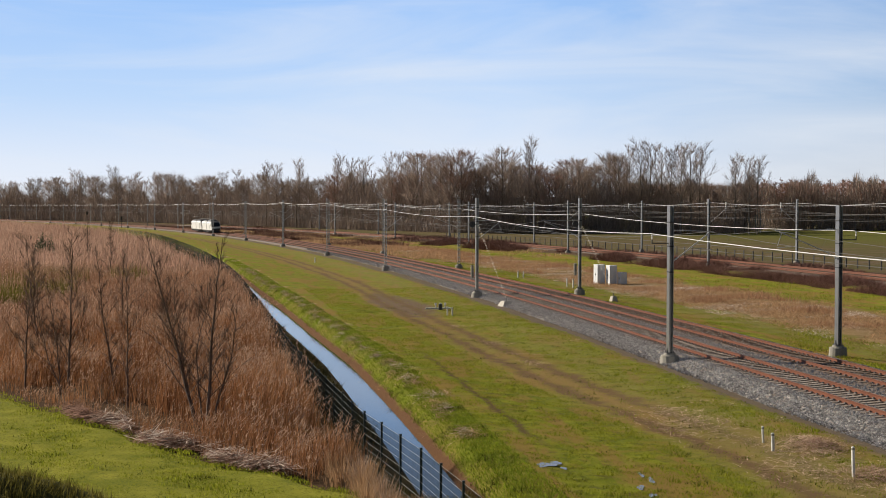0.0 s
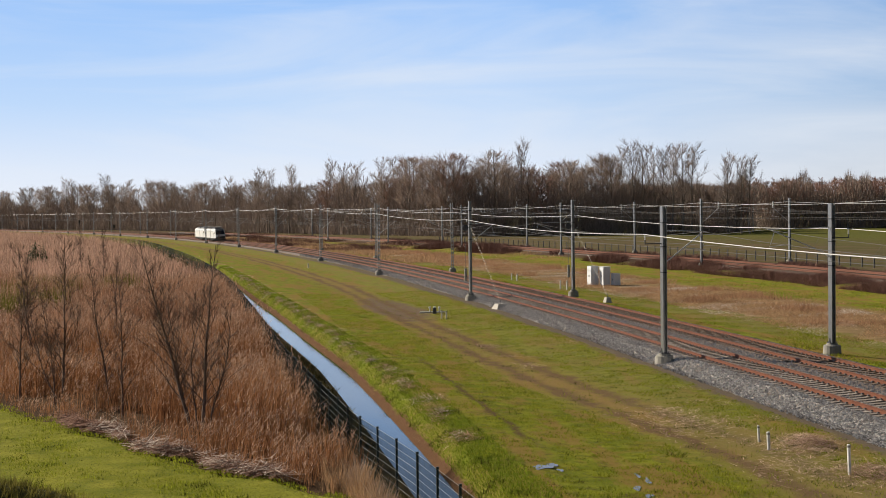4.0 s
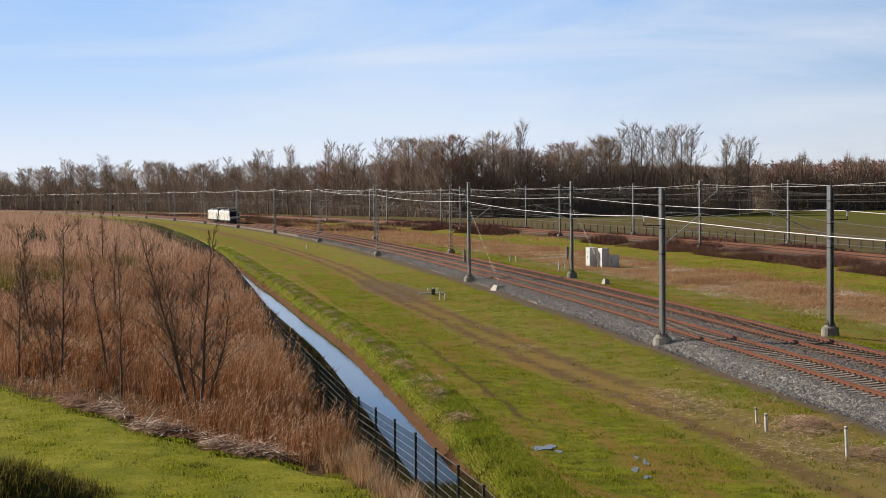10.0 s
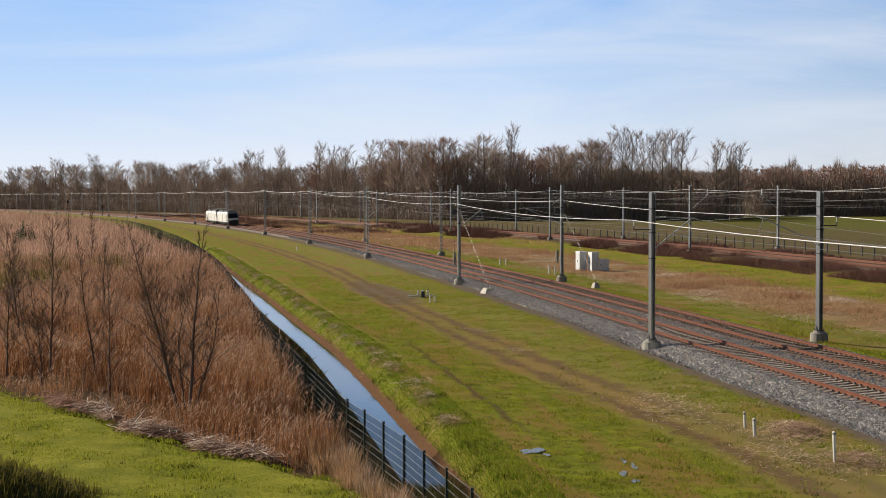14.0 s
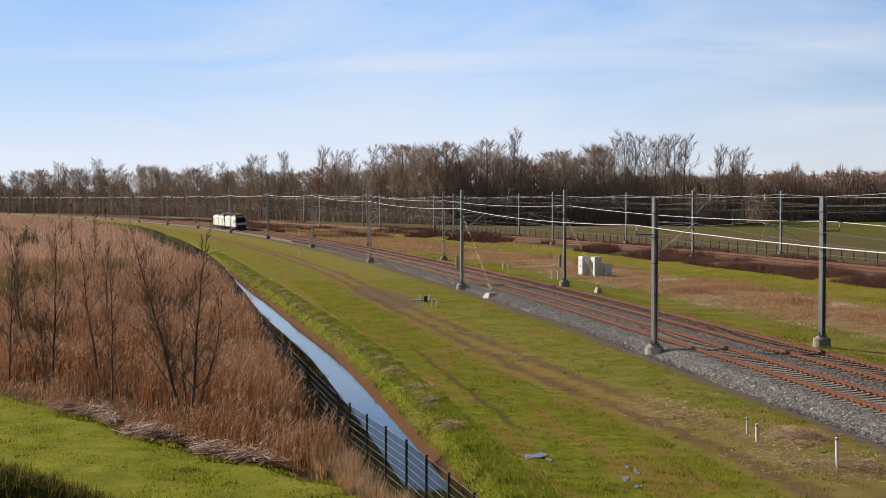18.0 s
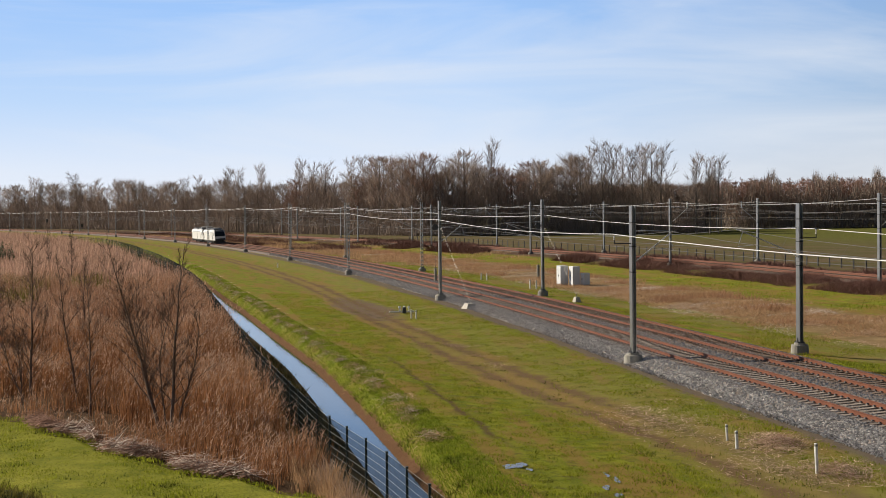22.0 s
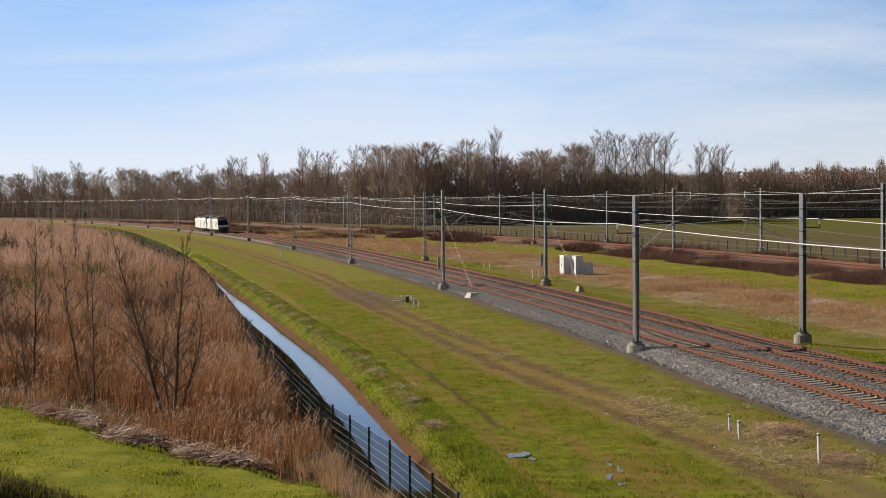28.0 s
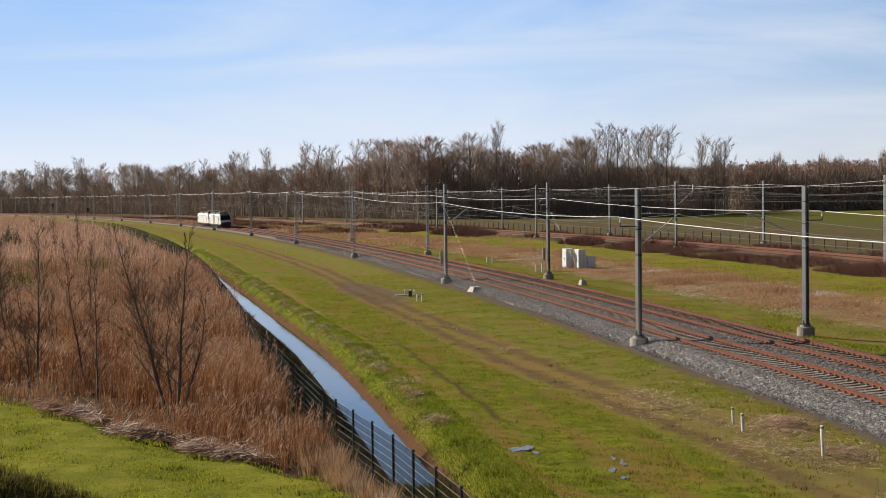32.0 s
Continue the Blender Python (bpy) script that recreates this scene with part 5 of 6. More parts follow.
tufts("bank_sedge", "dark wet sedge at the head of the ditch", 12000, (37, 50.2), (-2.2, 1.3), (0.06, 0.26), 0.03, M_OLIVE, 0.8, -1.5, 0.5, ditch_n, seed=18, power=1.0)
tufts("brambles", "low red-brown scrub beside the far bend", 30000, (330, 640), (7.5, 26), (0.4, 1.5), 0.12, M_BRAMBLE, 0.12, 0.1, 0.6, seed=29, power=1.0)


tufts("brambles", "low red-brown scrub over the far end of the second line", 26000, (300, 640), (-3, 12), (0.3, 1.0), 0.12, M_BRAMBLE, 0.12, 0.2, 0.6, line_b, seed=32, power=1.0)
tufts("dry_grass", "dry tan grass beside the far end of the second line", 22000, (250, 620), (-9, 10), (0.2, 0.7), 0.12, M_TUFT, 0.15, 0.2, 0.6, line_b, seed=33, power=1.0)


def field_fence():
    """The dark paling along the meadow behind the second line."""
    fence = thing("fence", Matrix(), "low dark post fence along the meadow behind the railway", "fence")
    b = Buf()
    b.box(0, 0, 0.75, 0.14, 0.14, 1.5)
    me = bpy.data.meshes.new("post")
    me.from_pydata(b.v, [], b.f)
    me.materials.append(M_DARKSTEEL)
    ss = [120 + 3.2 * k for k in range(85)]
    for s in ss:
        ob = new("post", me)
        ob.parent, ob.matrix_world = fence, put(s, far_row(s) + 3.5, 0.0)
    for z in (0.5, 0.95, 1.4):
        w = Buf()
        w.tube([(*at(s, far_row(s) + 3.5), z) for s in ss], 0.012, 4)
        part("wire", w, M_DARKSTEEL, fence)


field_fence()


tufts("dry_grass", "pale flattened straw among the dry grass", 60000, (60, 300), (11.0, 24), (0.06, 0.24), 0.055, M_BLEACHED, 0.5, 0.3, 3.0, seed=23)
tufts("verge_grass", "rough grass on the verge beside the second track", 70000, (50, 230), (5.0, 13.0), (0.04, 0.16), 0.045, M_BLADE, 0.9, -0.3, 0.6, seed=24, power=1.6)


tufts("tussocks", "dark tussocks scattered over the wet grass", 60000, (36, 130), (-20.5, -7), (0.03, 0.15), 0.035, M_TUSSOCK, 2.6, 0.8, 0.7, seed=27, power=1.5)
tufts("tussocks", "dark tussocks on the ditch bank", 26000, (40, 200), (1.3, 3.4), (0.05, 0.2), 0.035, M_TUSSOCK, 1.8, 0.45, 0.6, ditch_n, seed=28)


def sedge_patch():
    """Greener growth among the reeds."""
    r = np.random.default_rng(51)
    c = 15000
    y = r.uniform(100, 165, c)
    x = -0.34 * y + (0.34 * y - 34) * r.random(c)
    ok = clumpy(x, y, 0.3, 33) > 0.2
    x, y = x[ok], y[ok]
    k = len(x)
    base = np.stack([x, y, np.full(k, -0.2)], 1)
    tip = base + np.stack([r.normal(0, 0.25, k), r.normal(0, 0.25, k), r.uniform(1.7, 2.7, k)], 1)
    tagged(spikes("green_sedge", base, tip, r.uniform(0.05, 0.10, k), M_OLIVE), "olive green sedge among the reeds", "sedge", kind="stuff")


sedge_patch()


def reed_heaps():
    """Cut reeds raked into a ragged row at the edge of the turf: matted brown stalks under bleached ones."""
    r = np.random.default_rng(21)
    for name, c, x0, x1, low, top, mat_, label in (("cut_reed_heap", 6000, -15.6, -4.9, 0.24, 0.14, M_MATTED, "matted purple-brown cut reeds raked up on the turf"), ("bleached_reed_heap", 1700, -13.5, -4.7, 0.30, 0.19, M_BLEACHED, "bleached cut reeds lying across the raked row")):
        x = r.uniform(x0, x1, c)
        y = turf_edge(x) - 0.3 + r.normal(0, 0.2, c) + 0.25 * np.sin(x * 1.3) + 0.10 * np.sin(x * 2.3)
        ok = clumpy(x, y * 0.5, 1.3, 61) > r.uniform(-1.3, 0.5, c)
        x, y = x[ok], y[ok]
        c = len(x)
        z = low + np.abs(r.normal(0, top, c)) * np.clip(1.1 - np.abs(y - turf_edge(x) + 0.35) / 1.0, 0.1, 1)
        a = r.normal(-0.6, 1.1, c)
        ln = r.uniform(0.3, 1.4, c)
        base = np.stack([x - np.cos(a) * ln / 2, y - np.sin(a) * ln / 2, z], 1)
        tip = base + np.stack([np.cos(a) * ln, np.sin(a) * ln, r.normal(0.02, 0.16, c)], 1)
        tagged(spikes(name, base, tip, r.uniform(0.02, 0.06, c), mat_), label, "cut reeds", kind="stuff")


reed_heaps()


def straw_heap(x, y, size, c, seed, material=None):
    r = np.random.default_rng(seed)
    px, py = x + r.normal(0, size, c), y + r.normal(0, size * 1.8, c)
    s, n = where(px, py)
    bulk = np.exp(-(((px - x) / size) ** 2 + ((py - y) / (size * 1.8)) ** 2) * 0.6)
    base = np.stack([px, py, height(s, n) + 0.34 * bulk * r.random(c) + 0.02], 1)
    a, ln = r.uniform(0, 6.28, c), r.uniform(0.15, 0.7, c)
    tip = base + np.stack([np.cos(a) * ln, np.sin(a) * ln, r.normal(0, 0.05, c)], 1)
    tagged(spikes("straw_heap", base, tip, r.uniform(0.018, 0.04, c), material or M_STRAW), "low heap of brown matted reeds on the grass" if material is M_MATTED else "low heap of pale cut reeds on the grass", "straw heap", "straw heaps", "stuff")


for k in range(58):
    u = 56 + 2.7 * k + random.uniform(-1.6, 1.6)
    spot = at(u, float(ditch_n(u)) + random.uniform(1.75, 2.5))
    size = random.uniform(0.16, 0.42)
    straw_heap(*spot, size, 170, 60 + k, M_MATTED if k % 4 else M_TUFT)
    if k % 2:
        straw_heap(spot[0] + 0.1, spot[1] - 0.1, size * 0.8, 85, 160 + k, M_BLEACHED)
for k in range(26):
    u = 72 + 5.0 * k + random.uniform(-2, 2)
    straw_heap(*at(u, 11.8 + random.random() ** 1.5 * 9), random.uniform(0.5, 1.1), 420, 130 + k)
straw_heap(12.9, 51.6, 0.55, 700, 1)
straw_heap(13.0, 51.2, 0.5, 700, 6, M_MATTED)
straw_heap(12.4, 49.4, 0.9, 420, 8)
straw_heap(13.5, 45.8, 0.55, 420, 2)
straw_heap(13.6, 46.0, 0.5, 500, 7, M_MATTED)
straw_heap(11.2, 47.2, 0.7, 260, 3)
straw_heap(9.2, 59.5, 0.9, 600, 4)
straw_heap(9.9, 56.3, 0.9, 500, 5)


def mound():
    """Rough hump of old grass at the near foot of the embankment; its shade is put into the turf's dark colour."""
    r = np.random.default_rng(41)
    hump = Buf()
    rings, spokes = 6, 22
    for i in range(rings + 1):
        w = i / rings
        for j in range(spokes):
            a = 2 * math.pi * j / spokes
            k = 1 + 0.18 * math.sin(3 * a + 1) + 0.1 * math.sin(7 * a)
            hump.v.append((-14.5 + 4.5 * w * k * math.cos(a), 38.2 + 4.5 * w * k * math.sin(a), 0.1 + 1.45 * (1 - w * w) + 0.06 * math.sin(5 * a + 9 * w)))
    for i in range(rings):
        for j in range(spokes):
            q, p = i * spokes + j, i * spokes + (j + 1) % spokes
            hump.f.append((q, q + spokes, p + spokes, p))
    tagged(part("mound", hump, M_MOUND, smooth=True), "rough hump of old grass with shade put into its dark colour", "mound", kind="structure")
    c = 16000
    a, w = r.uniform(0, 6.28, c), np.sqrt(r.random(c))
    k = 1 + 0.18 * np.sin(3 * a + 1) + 0.1 * np.sin(7 * a)
    base = np.stack([-14.5 + 4.5 * w * k * np.cos(a), 38.2 + 4.5 * w * k * np.sin(a), 0.05 + 1.45 * (1 - w * w)], 1)
    tip = base + np.stack([r.normal(0.05, 0.09, c), r.normal(-0.05, 0.09, c), r.uniform(0.06, 0.42, c)], 1)
    tagged(spikes("mound_grass", base, tip, r.uniform(0.02, 0.05, c), M_OLIVE), "old dark grass on the hump", "grass", kind="stuff")


mound()


def puddle(px, py, lx, ly, seed):
    r = random.Random(seed)
    b = Buf()
    s, n = where(px, py)
    z = float(height(s, n)) + 0.02
    b.v.append((px, py, z))
    for k in range(22):
        a = 2 * math.pi * k / 22
        q = 1 + 0.3 * math.sin(2 * a + seed) + 0.2 * math.sin(3 * a + 2 * seed) + r.uniform(-0.1, 0.1)
        b.v.append((px + lx * q * math.cos(a), py + ly * q * math.sin(a), z))
    b.f += [(0, 1 + k, 1 + (k + 1) % 22) for k in range(22)]
    tagged(part("puddle", b, M_PUDDLE), "small rain puddle in the wet grass", "puddle", "puddles")


for k, (px, py, lx, ly) in enumerate(((3.10, 47.9, 0.30, 0.50), (3.50, 48.5, 0.16, 0.36), (3.70, 47.5, 0.10, 0.22), (6.15, 46.7, 0.08, 0.34), (6.35, 45.8, 0.10, 0.40), (5.85, 44.6, 0.12, 0.35), (6.05, 43.4, 0.12, 0.3))):
    puddle(px, py, lx, ly, k + 1)


# ---- trees ----
def grow(limbs, twigs, p, d, length, r, depth, spread, lift, thin, rnd, kids):
    """A limb with its forks; the last forks are spikes."""
    p, d = Vector(p), Vector(d).normalized()
    pts, radii = [p.copy()], [r]
    steps = 4 if depth > 1 else 2
    for k in range(steps):
        d = (d + Vector((rnd.uniform(-1, 1), rnd.uniform(-1, 1), rnd.uniform(-0.4, 0.8) * lift)) * 0.13).normalized()
        p = p + d * length / steps
        pts.append(p.copy())
        radii.append(max(r * (1 - 0.75 * (k + 1) / steps), thin * 0.4))
    limbs.tube(pts, radii, 5 if r > 0.08 else 3, False)
    for k in range(kids if depth > 1 else kids * 3):
        w = rnd.uniform(0.2, 1.0)
        q = pts[min(int(w * steps), steps)].lerp(pts[min(int(w * steps) + 1, steps)], (w * steps) % 1)
        side = Vector((rnd.uniform(-1, 1), rnd.uniform(-1, 1), rnd.uniform(-0.2, 0.6) * lift))
        nd = (d + side.normalized() * spread).normalized()
        if depth > 1:
            grow(limbs, twigs, q, nd, length * rnd.uniform(0.42, 0.66), max(r * 0.45, thin * 0.5), depth - 1, spread, lift, thin, rnd, kids)
        else:
            twigs.twig(q, nd, length * rnd.uniform(0.6, 1.2), thin)


def build_tree(tall, wide, style, seed, bark, twig_mat, label, thin, first=0.25, count=26, depth=2, kids=5):
    """A bare tree at the origin: trunk with limbs, and a crown of many fine twigs."""
    rnd = random.Random(seed)
    tree = thing("tree", Matrix(), label, "tree")
    trunk, limbs, twigs = Buf(), Buf(), Buf()
    pts, radii, x, y = [], [], 0.0, 0.0
    for k in range(9):
        w = k / 8
        pts.append((x, y, tall * 0.97 * w - 0.2))
        radii.append(tall * 0.0115 * (1 - w) ** 0.8 + thin * 0.5)
        x += rnd.uniform(-1, 1) * tall * 0.009
        y += rnd.uniform(-1, 1) * tall * 0.009
    trunk.tube(pts, radii, 7)
    for k in range(count):
        w = first + (0.98 - first) * (k + rnd.random()) / count
        i = min(int(w * 8), 7)
        q = Vector(pts[i]).lerp(Vector(pts[i + 1]), w * 8 - i)
        a = k * 2.4 + rnd.uniform(-0.5, 0.5)
        shape = {"poplar": 0.55 + 0.5 * (1 - w), "round": math.sin(min(1, (w - first) / (1 - first) * 0.8 + 0.25) * math.pi) ** 0.6 * 1.1, "birch": 0.9 * (1 - w) + 0.25}[style]
        up = {"poplar": 1.5, "round": 0.95, "birch": 1.3}[style]
        ln = wide * shape * rnd.uniform(0.75, 1.15)
        grow(limbs, twigs, q, (math.cos(a), math.sin(a), up * rnd.uniform(0.7, 1.3)), ln, tall * 0.0030 * (1 - w) + thin * 0.5, depth, 0.62, 1.0, thin, rnd, kids)
    part("trunk", trunk, bark, tree, "bare upright trunk")
    tagged(part("branchwork", limbs, bark, tree, "spreading bare limbs"), kind="stuff")
    part("crown", twigs, twig_mat, tree, "crown of fine bare twigs")
    return tree


def ring(px, dist):
    """The place at a bearing (tangent from straight ahead) and distance ahead."""
    return px * dist, dist


POPLAR, BROWN, REDDISH, BIRCHES = "tall bare poplar at the wood's edge", "bare grey-brown broadleaf tree of the far wood", "bare reddish-brown tree of the far wood", "slender bare birch with a pale trunk"
KINDS = {
    "poplar_a": build_tree(26, 6.2, "poplar", 1, M_BARK, M_TWIG, POPLAR, 0.045, 0.34, 24, 2, 5),
    "poplar_b": build_tree(26, 5.4, "poplar", 2, M_BARK, M_TWIG, POPLAR, 0.045, 0.30, 24, 2, 5),
    "brown_a": build_tree(22, 5.0, "round", 3, M_BARK, M_TWIG, BROWN, 0.05, 0.22, 34, 2, 5),
    "brown_b": build_tree(20, 4.4, "round", 4, M_BARK, M_TWIG, BROWN, 0.05, 0.20, 34, 2, 5),
    "red_a": build_tree(23, 4.8, "poplar", 5, M_BARK, M_TWIGRED, REDDISH, 0.05, 0.20, 36, 2, 5),
    "red_b": build_tree(19, 4.4, "round", 6, M_BARK, M_TWIGRED, REDDISH, 0.05, 0.20, 34, 2, 5),
    "birch_a": build_tree(18, 3.0, "birch", 7, M_BIRCH, M_TWIGRED, BIRCHES, 0.042, 0.28, 30, 2, 5),
    "birch_b": build_tree(17, 2.8, "birch", 8, M_BIRCH, M_TWIGRED, BIRCHES, 0.042, 0.32, 28, 2, 5),
}
TALL = {"poplar_a": 26, "poplar_b": 26, "brown_a": 22, "brown_b": 20, "red_a": 23, "red_b": 19, "birch_a": 18, "birch_b": 17}
USED = set()


def plant(kind, x, y, tall, rnd, group):
    k = tall / TALL[kind]
    wide = k * rnd.uniform(0.85, 1.2)
    turn = rnd.uniform(0, 360)
    m = pose(x, y, 0, 0, 0, turn)
    if kind not in USED:
        USED.add(kind)
        ob = KINDS[kind]
        ob.matrix_world = m
    else:
        ob = copy_thing(KINDS[kind], m)
    ob.scale = (wide, wide, k)
    tagged(ob, group=group)


def build_woods():
    rnd = random.Random(77)
    # bearing of the crest of the wood, its distance, its height
    crest = [(-0.36, 1010, 27), (-0.307, 950, 27), (-0.268, 880, 29), (-0.21, 760, 28.4), (-0.15, 660, 25), (-0.125, 600, 25.5), (-0.08, 555, 26), (-0.045, 520, 27), (0.0, 485, 28.2), (0.05, 480, 29), (0.065, 480, 26), (0.10, 480, 28.5), (0.118, 470, 26)]
    left = ("brown_a", "brown_b", "poplar_b", "brown_a", "poplar_a")
    mid = ("brown_a", "red_b", "poplar_b", "brown_b", "red_a", "poplar_a", "brown_a", "brown_b")
    b = -0.36
    while b < 0.118:
        dist = np.interp(b, [c[0] for c in crest], [c[1] for c in crest])
        tall = np.interp(b, [c[0] for c in crest], [c[2] for c in crest])
        for row in range(2 if b < -0.12 else 3):
            kinds = left if b < -0.12 else mid
            d = dist + row * 13 + rnd.uniform(-5, 5)
            x, y = ring(b + rnd.uniform(-0.004, 0.004), d)
            low = 0.80 if -0.135 < b < -0.06 else 0.9 if -0.06 <= b < -0.035 else 1.0
            plant(rnd.choice(kinds), x, y, tall * low * rnd.uniform(0.76, 1.05) * (1.0, 1.01, 0.82)[row], rnd, "trees of the far wood")
        if -0.135 < b < -0.035 and rnd.random() < 0.5:
            plant(rnd.choice(("poplar_a", "poplar_b")), *ring(b, dist + 8), tall * rnd.uniform(0.95, 1.05), rnd, "tall poplars")
        b += 0.0088 if b > -0.12 else 0.0072
    # tall open poplars, then a lone pair
    for b in (0.122, 0.130, 0.137, 0.145, 0.151, 0.158, 0.165, 0.171):
        plant(rnd.choice(("poplar_a", "poplar_b")), *ring(b, 470 + rnd.uniform(-6, 10)), rnd.uniform(26.5, 28.5), rnd, "tall poplars")
    for b in (0.1955, 0.205, 0.211):
        plant("poplar_a", *ring(b, 470 + rnd.uniform(-4, 4)), rnd.uniform(23.5, 25.5), rnd, "tall poplars")
    # lower wood to the right
    b = 0.12
    while b < 0.40:
        for row in range(2):
            d = (500 if b < 0.21 else 560) + row * 12 + rnd.uniform(-5, 5)
            low = 18 if b < 0.21 else 20
            kind = rnd.choice(("birch_a", "birch_b", "red_b", "birch_a")) if b > 0.20 else rnd.choice(("brown_b", "red_b", "brown_a"))
            plant(kind, *ring(b + rnd.uniform(-0.004, 0.004), d), low * rnd.uniform(0.93, 1.03), rnd, "trees of the far wood")
        b += 0.0047


build_woods()


def build_undergrowth():
    """Fine twigs at every height between the trunks of the far wood."""
    r = np.random.default_rng(31)
    c = 200000
    b = r.uniform(-0.38, 0.40, c)
    dist = np.interp(b, [-0.38, -0.268, -0.21, -0.15, -0.08, 0.0, 0.118, 0.2, 0.22, 0.4], [1020, 874, 754, 652, 545, 476, 464, 484, 548, 548]) + 60 * r.random(c) ** 1.5
    tall = np.interp(b, [-0.36, -0.2, -0.1, 0.0, 0.12, 0.2, 0.22, 0.4], [17, 17, 18, 19, 17, 16, 19, 19]) * (0.85 + 0.18 * np.sin(b * 160) + 0.12 * np.sin(b * 431 + 1))
    z = tall * r.random(c) ** 1.25
    base = np.stack([b * dist, dist, z - 0.3], 1)
    k = np.interp(dist, [460, 1000], [1.0, 1.8])
    tip = base + np.stack([r.normal(0, 0.6, c) * k, r.normal(0, 0.6, c) * k, r.uniform(1.0, 4.0, c) * k], 1)
    e = 60000
    be = r.uniform(0.205, 0.40, e)
    de = 556 + 24 * r.random(e)
    ze = 20.0 * (0.93 + 0.05 * np.sin(be * 190) + 0.04 * np.sin(be * 470)) * r.uniform(0.25, 0.93, e)
    low = np.stack([be * de, de, ze], 1)
    top = low + np.stack([r.normal(0, 0.5, e), r.normal(0, 0.5, e), r.uniform(0.8, 2.2, e)], 1)
    tagged(spikes("birch_thicket", low, top, r.uniform(0.05, 0.11, e), M_TWIGRED), "dense reddish twigs of the far birch wood", "undergrowth", kind="stuff")
    tagged(spikes("wood_undergrowth", base, tip, r.uniform(0.07, 0.19, c) * k, M_SCRUB), "dark leafless undergrowth between the far trees", "undergrowth", kind="stuff")


build_undergrowth()


SAP = "slender leafless young tree rising from the reeds"


def build_sapling(y, stem, wide, seed, label=SAP, fine=0.011, kids=3, thick=1.0, first=0.18, dense=4.4):
    """A young tree at depth y; stem: its course, as x and z from foot to tip."""
    rnd = random.Random(seed)
    x0 = stem[0][0]
    t = thing("sapling", pose(x0, y, -0.3, 0, 0, 0), label, "young tree", "bare young trees in the reeds")
    trunk, limbs, twigs = Buf(), Buf(), Buf()
    zs, xs = [z for _, z in stem], [x - x0 for x, _ in stem]
    top = zs[-1] + 0.3
    pts, radii, py = [], [], 0.0
    for k in range(14):
        w = k / 13
        z = top * w
        pts.append((float(np.interp(z - 0.3, zs, xs)) + rnd.uniform(-1, 1) * 0.025, py, z))
        radii.append((0.0080 * top * (1 - w) + 0.008) * thick)
        py += rnd.uniform(-1, 1) * 0.04
    trunk.tube(pts, radii, 7)
    count = int(top * dense)
    for k in range(count):
        w = first + (0.97 - first) * (k + rnd.random()) / count
        i = min(int(w * 13), 12)
        q = Vector(pts[i]).lerp(Vector(pts[i + 1]), w * 13 - i)
        a = k * 2.4 + rnd.uniform(-0.7, 0.7)
        length = wide * (1.25 - 0.85 * w) * rnd.choice((0.5, 0.7, 1.0, 1.4))
        grow(limbs, twigs, q, (math.cos(a), math.sin(a), rnd.uniform(0.7, 2.0)), length, 0.018 * (1.1 - w) * thick + 0.007, 2, 0.55, 1.0, fine, rnd, kids)
    part("trunk", trunk, M_SAPLING, t, "thin dark trunk")
    tagged(part("branchwork", limbs, M_SAPLING, t, "thin upswept branches"), kind="stuff")
    part("crown", twigs, M_SAPLING, t, "fine bare twigs")


build_sapling(64.0, ((-17.2, -0.2), (-17.02, 3.4), (-16.92, 7.5)), 1.5, 1)
build_sapling(64.2, ((-17.3, -0.2), (-18.05, 1.5), (-18.4, 2.9), (-18.6, 4.4)), 0.9, 2, thick=0.8)
build_sapling(64.4, ((-17.6, -0.2), (-17.75, 2.4), (-18.2, 5.0)), 0.9, 9, thick=0.8)
build_sapling(63.0, ((-14.7, -0.2), (-15.34, 3.7), (-15.66, 6.8)), 0.8, 12, thick=0.8)
build_sapling(60.5, ((-13.72, -0.2), (-13.7, 3.8), (-13.75, 6.2)), 0.9, 10, thick=0.85)
build_sapling(55.5, ((-9.85, -0.2), (-10.76, 3.4), (-11.6, 6.4), (-11.8, 7.4)), 1.6, 3, thick=1.25)
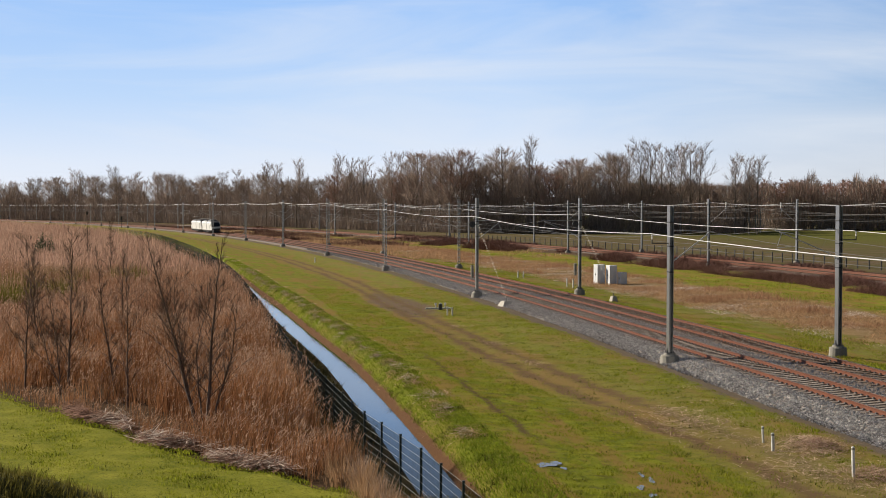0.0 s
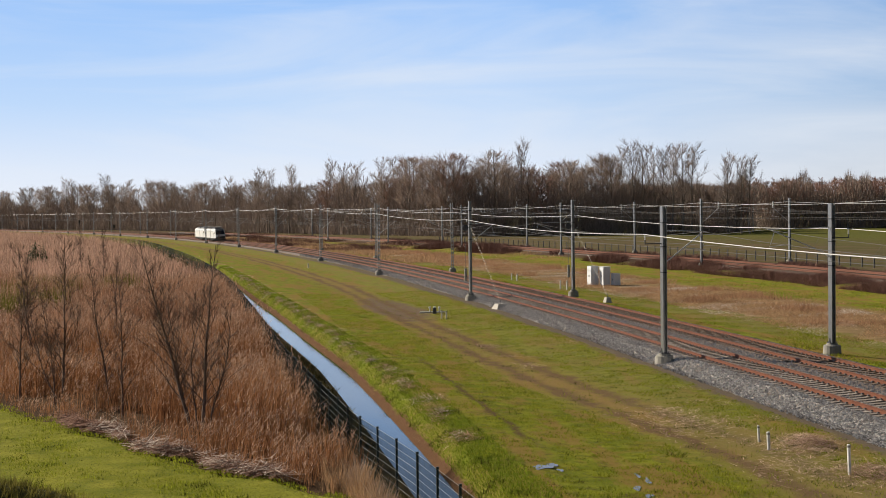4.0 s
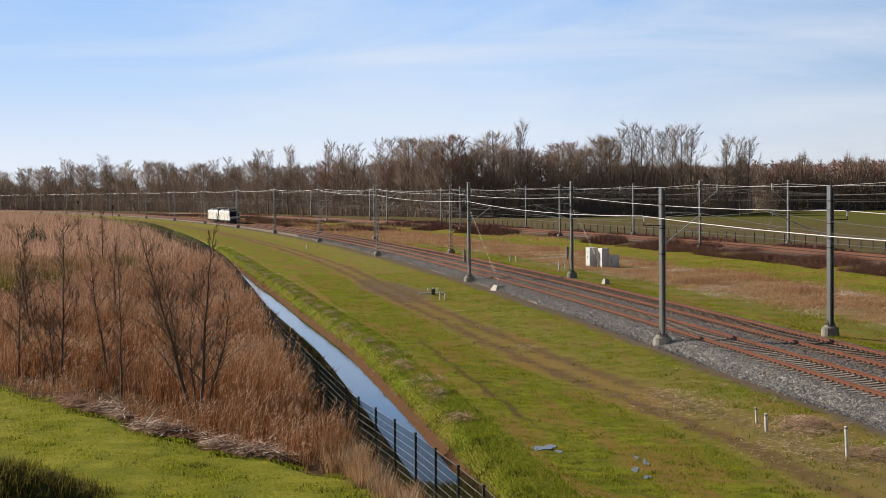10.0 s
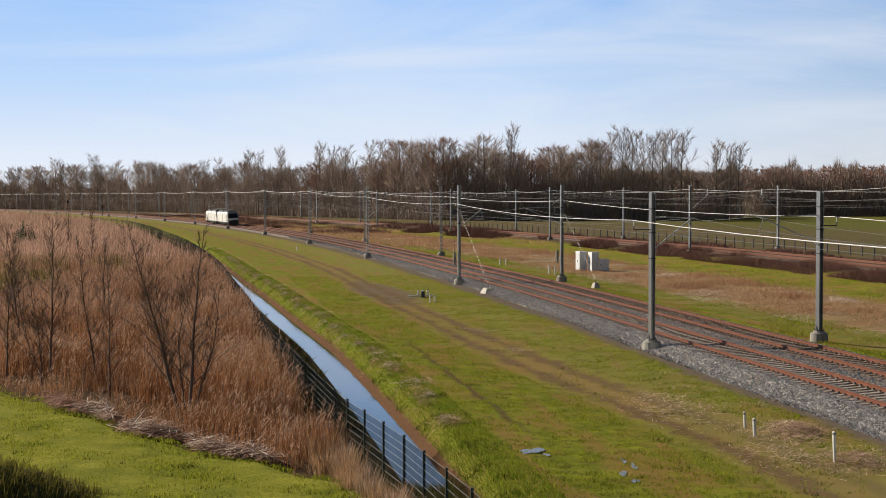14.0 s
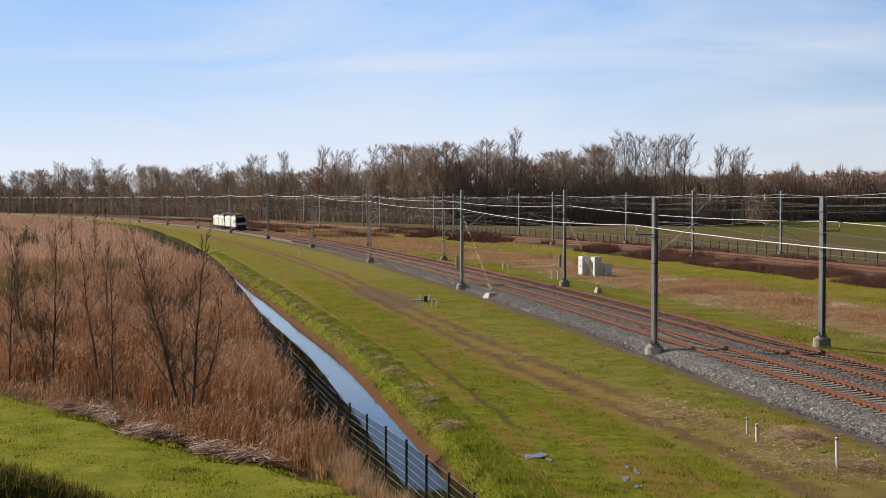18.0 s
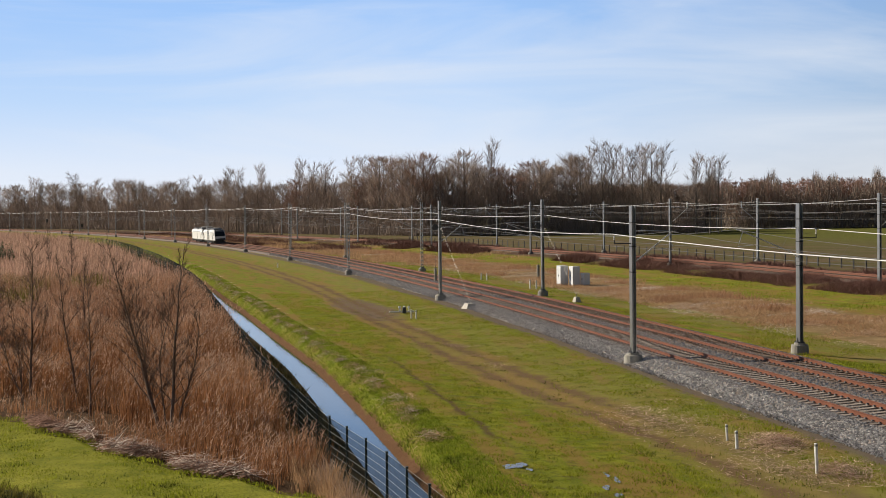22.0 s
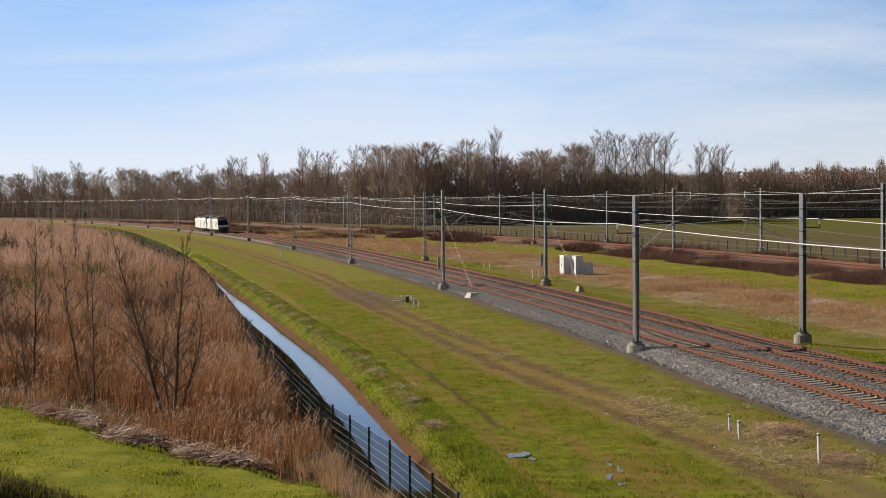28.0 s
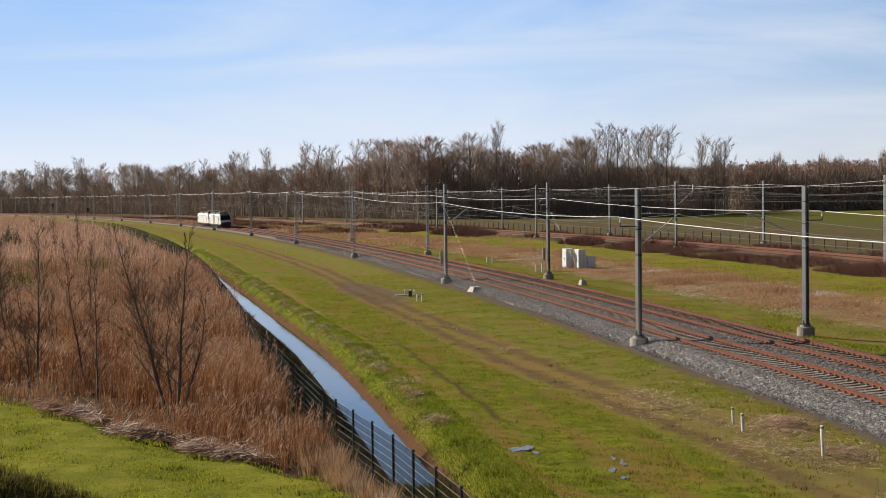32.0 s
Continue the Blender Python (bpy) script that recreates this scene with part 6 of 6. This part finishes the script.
build_sapling(55.0, ((-9.4, -0.2), (-9.28, 2.4), (-9.04, 5.4), (-8.8, 7.3)), 1.1, 4, thick=1.15)
build_sapling(55.0, ((-9.3, -0.2), (-8.9, 1.5), (-8.42, 2.9), (-8.33, 3.9), (-8.5, 5.2)), 0.8, 5, thick=0.9)
build_sapling(55.6, ((-9.7, -0.2), (-9.94, 2.9), (-9.55, 4.5), (-9.5, 5.6)), 1.1, 17, thick=0.8)
build_sapling(56.0, ((-9.95, -0.2), (-10.48, 2.1), (-10.85, 4.9), (-10.8, 5.8)), 1.2, 11, thick=0.8)
build_sapling(75.0, ((-21.4, -0.2), (-22.0, 3.5), (-22.3, 6.8)), 1.1, 6)
build_sapling(66.0, ((-19.7, -0.2), (-19.6, 3.0), (-19.3, 5.6)), 0.9, 14)
build_sapling(90.0, ((-20.6, -0.2), (-20.7, 3.5), (-20.5, 6.0)), 0.8, 15)
build_sapling(92.0, ((-27.0, -0.2), (-26.8, 3.5), (-26.9, 6.2)), 0.9, 16)
build_sapling(160.0, ((-38.2, -0.2), (-38.0, 3.0), (-38.1, 7.0)), 0.7, 7, fine=0.016)
build_sapling(205.0, ((-51.9, -0.2), (-52.1, 3.0), (-52.0, 7.4)), 0.8, 8, fine=0.018)
build_sapling(235.0, ((-55.8, -0.2), (-55.9, 3.0), (-55.7, 6.6)), 0.8, 18, fine=0.018)


def evergreen_bush(x, y, w, h, seed):
    r = np.random.default_rng(seed)
    c = 5200
    a, k = r.uniform(0, 6.28, c), np.sqrt(r.random(c))
    z = h * r.random(c) * np.sqrt(np.clip(1 - (k * 0.95) ** 2, 0, 1)) * (0.8 + 0.25 * np.sin(3 * a))
    base = np.stack([x + w / 2 * k * np.cos(a), y + w / 2 * k * np.sin(a), z - 0.1], 1)
    tip = base + r.normal(0, 0.13, (c, 3)) + (0, 0, 0.08)
    tagged(spikes("evergreen_bush", base, tip, r.uniform(0.07, 0.15, c), M_HEDGE), "dark evergreen bush among the distant reeds", "bush")


evergreen_bush(-68.3, 240.0, 3.6, 4.4, 3)


# ---- motion of the train ----
motions()
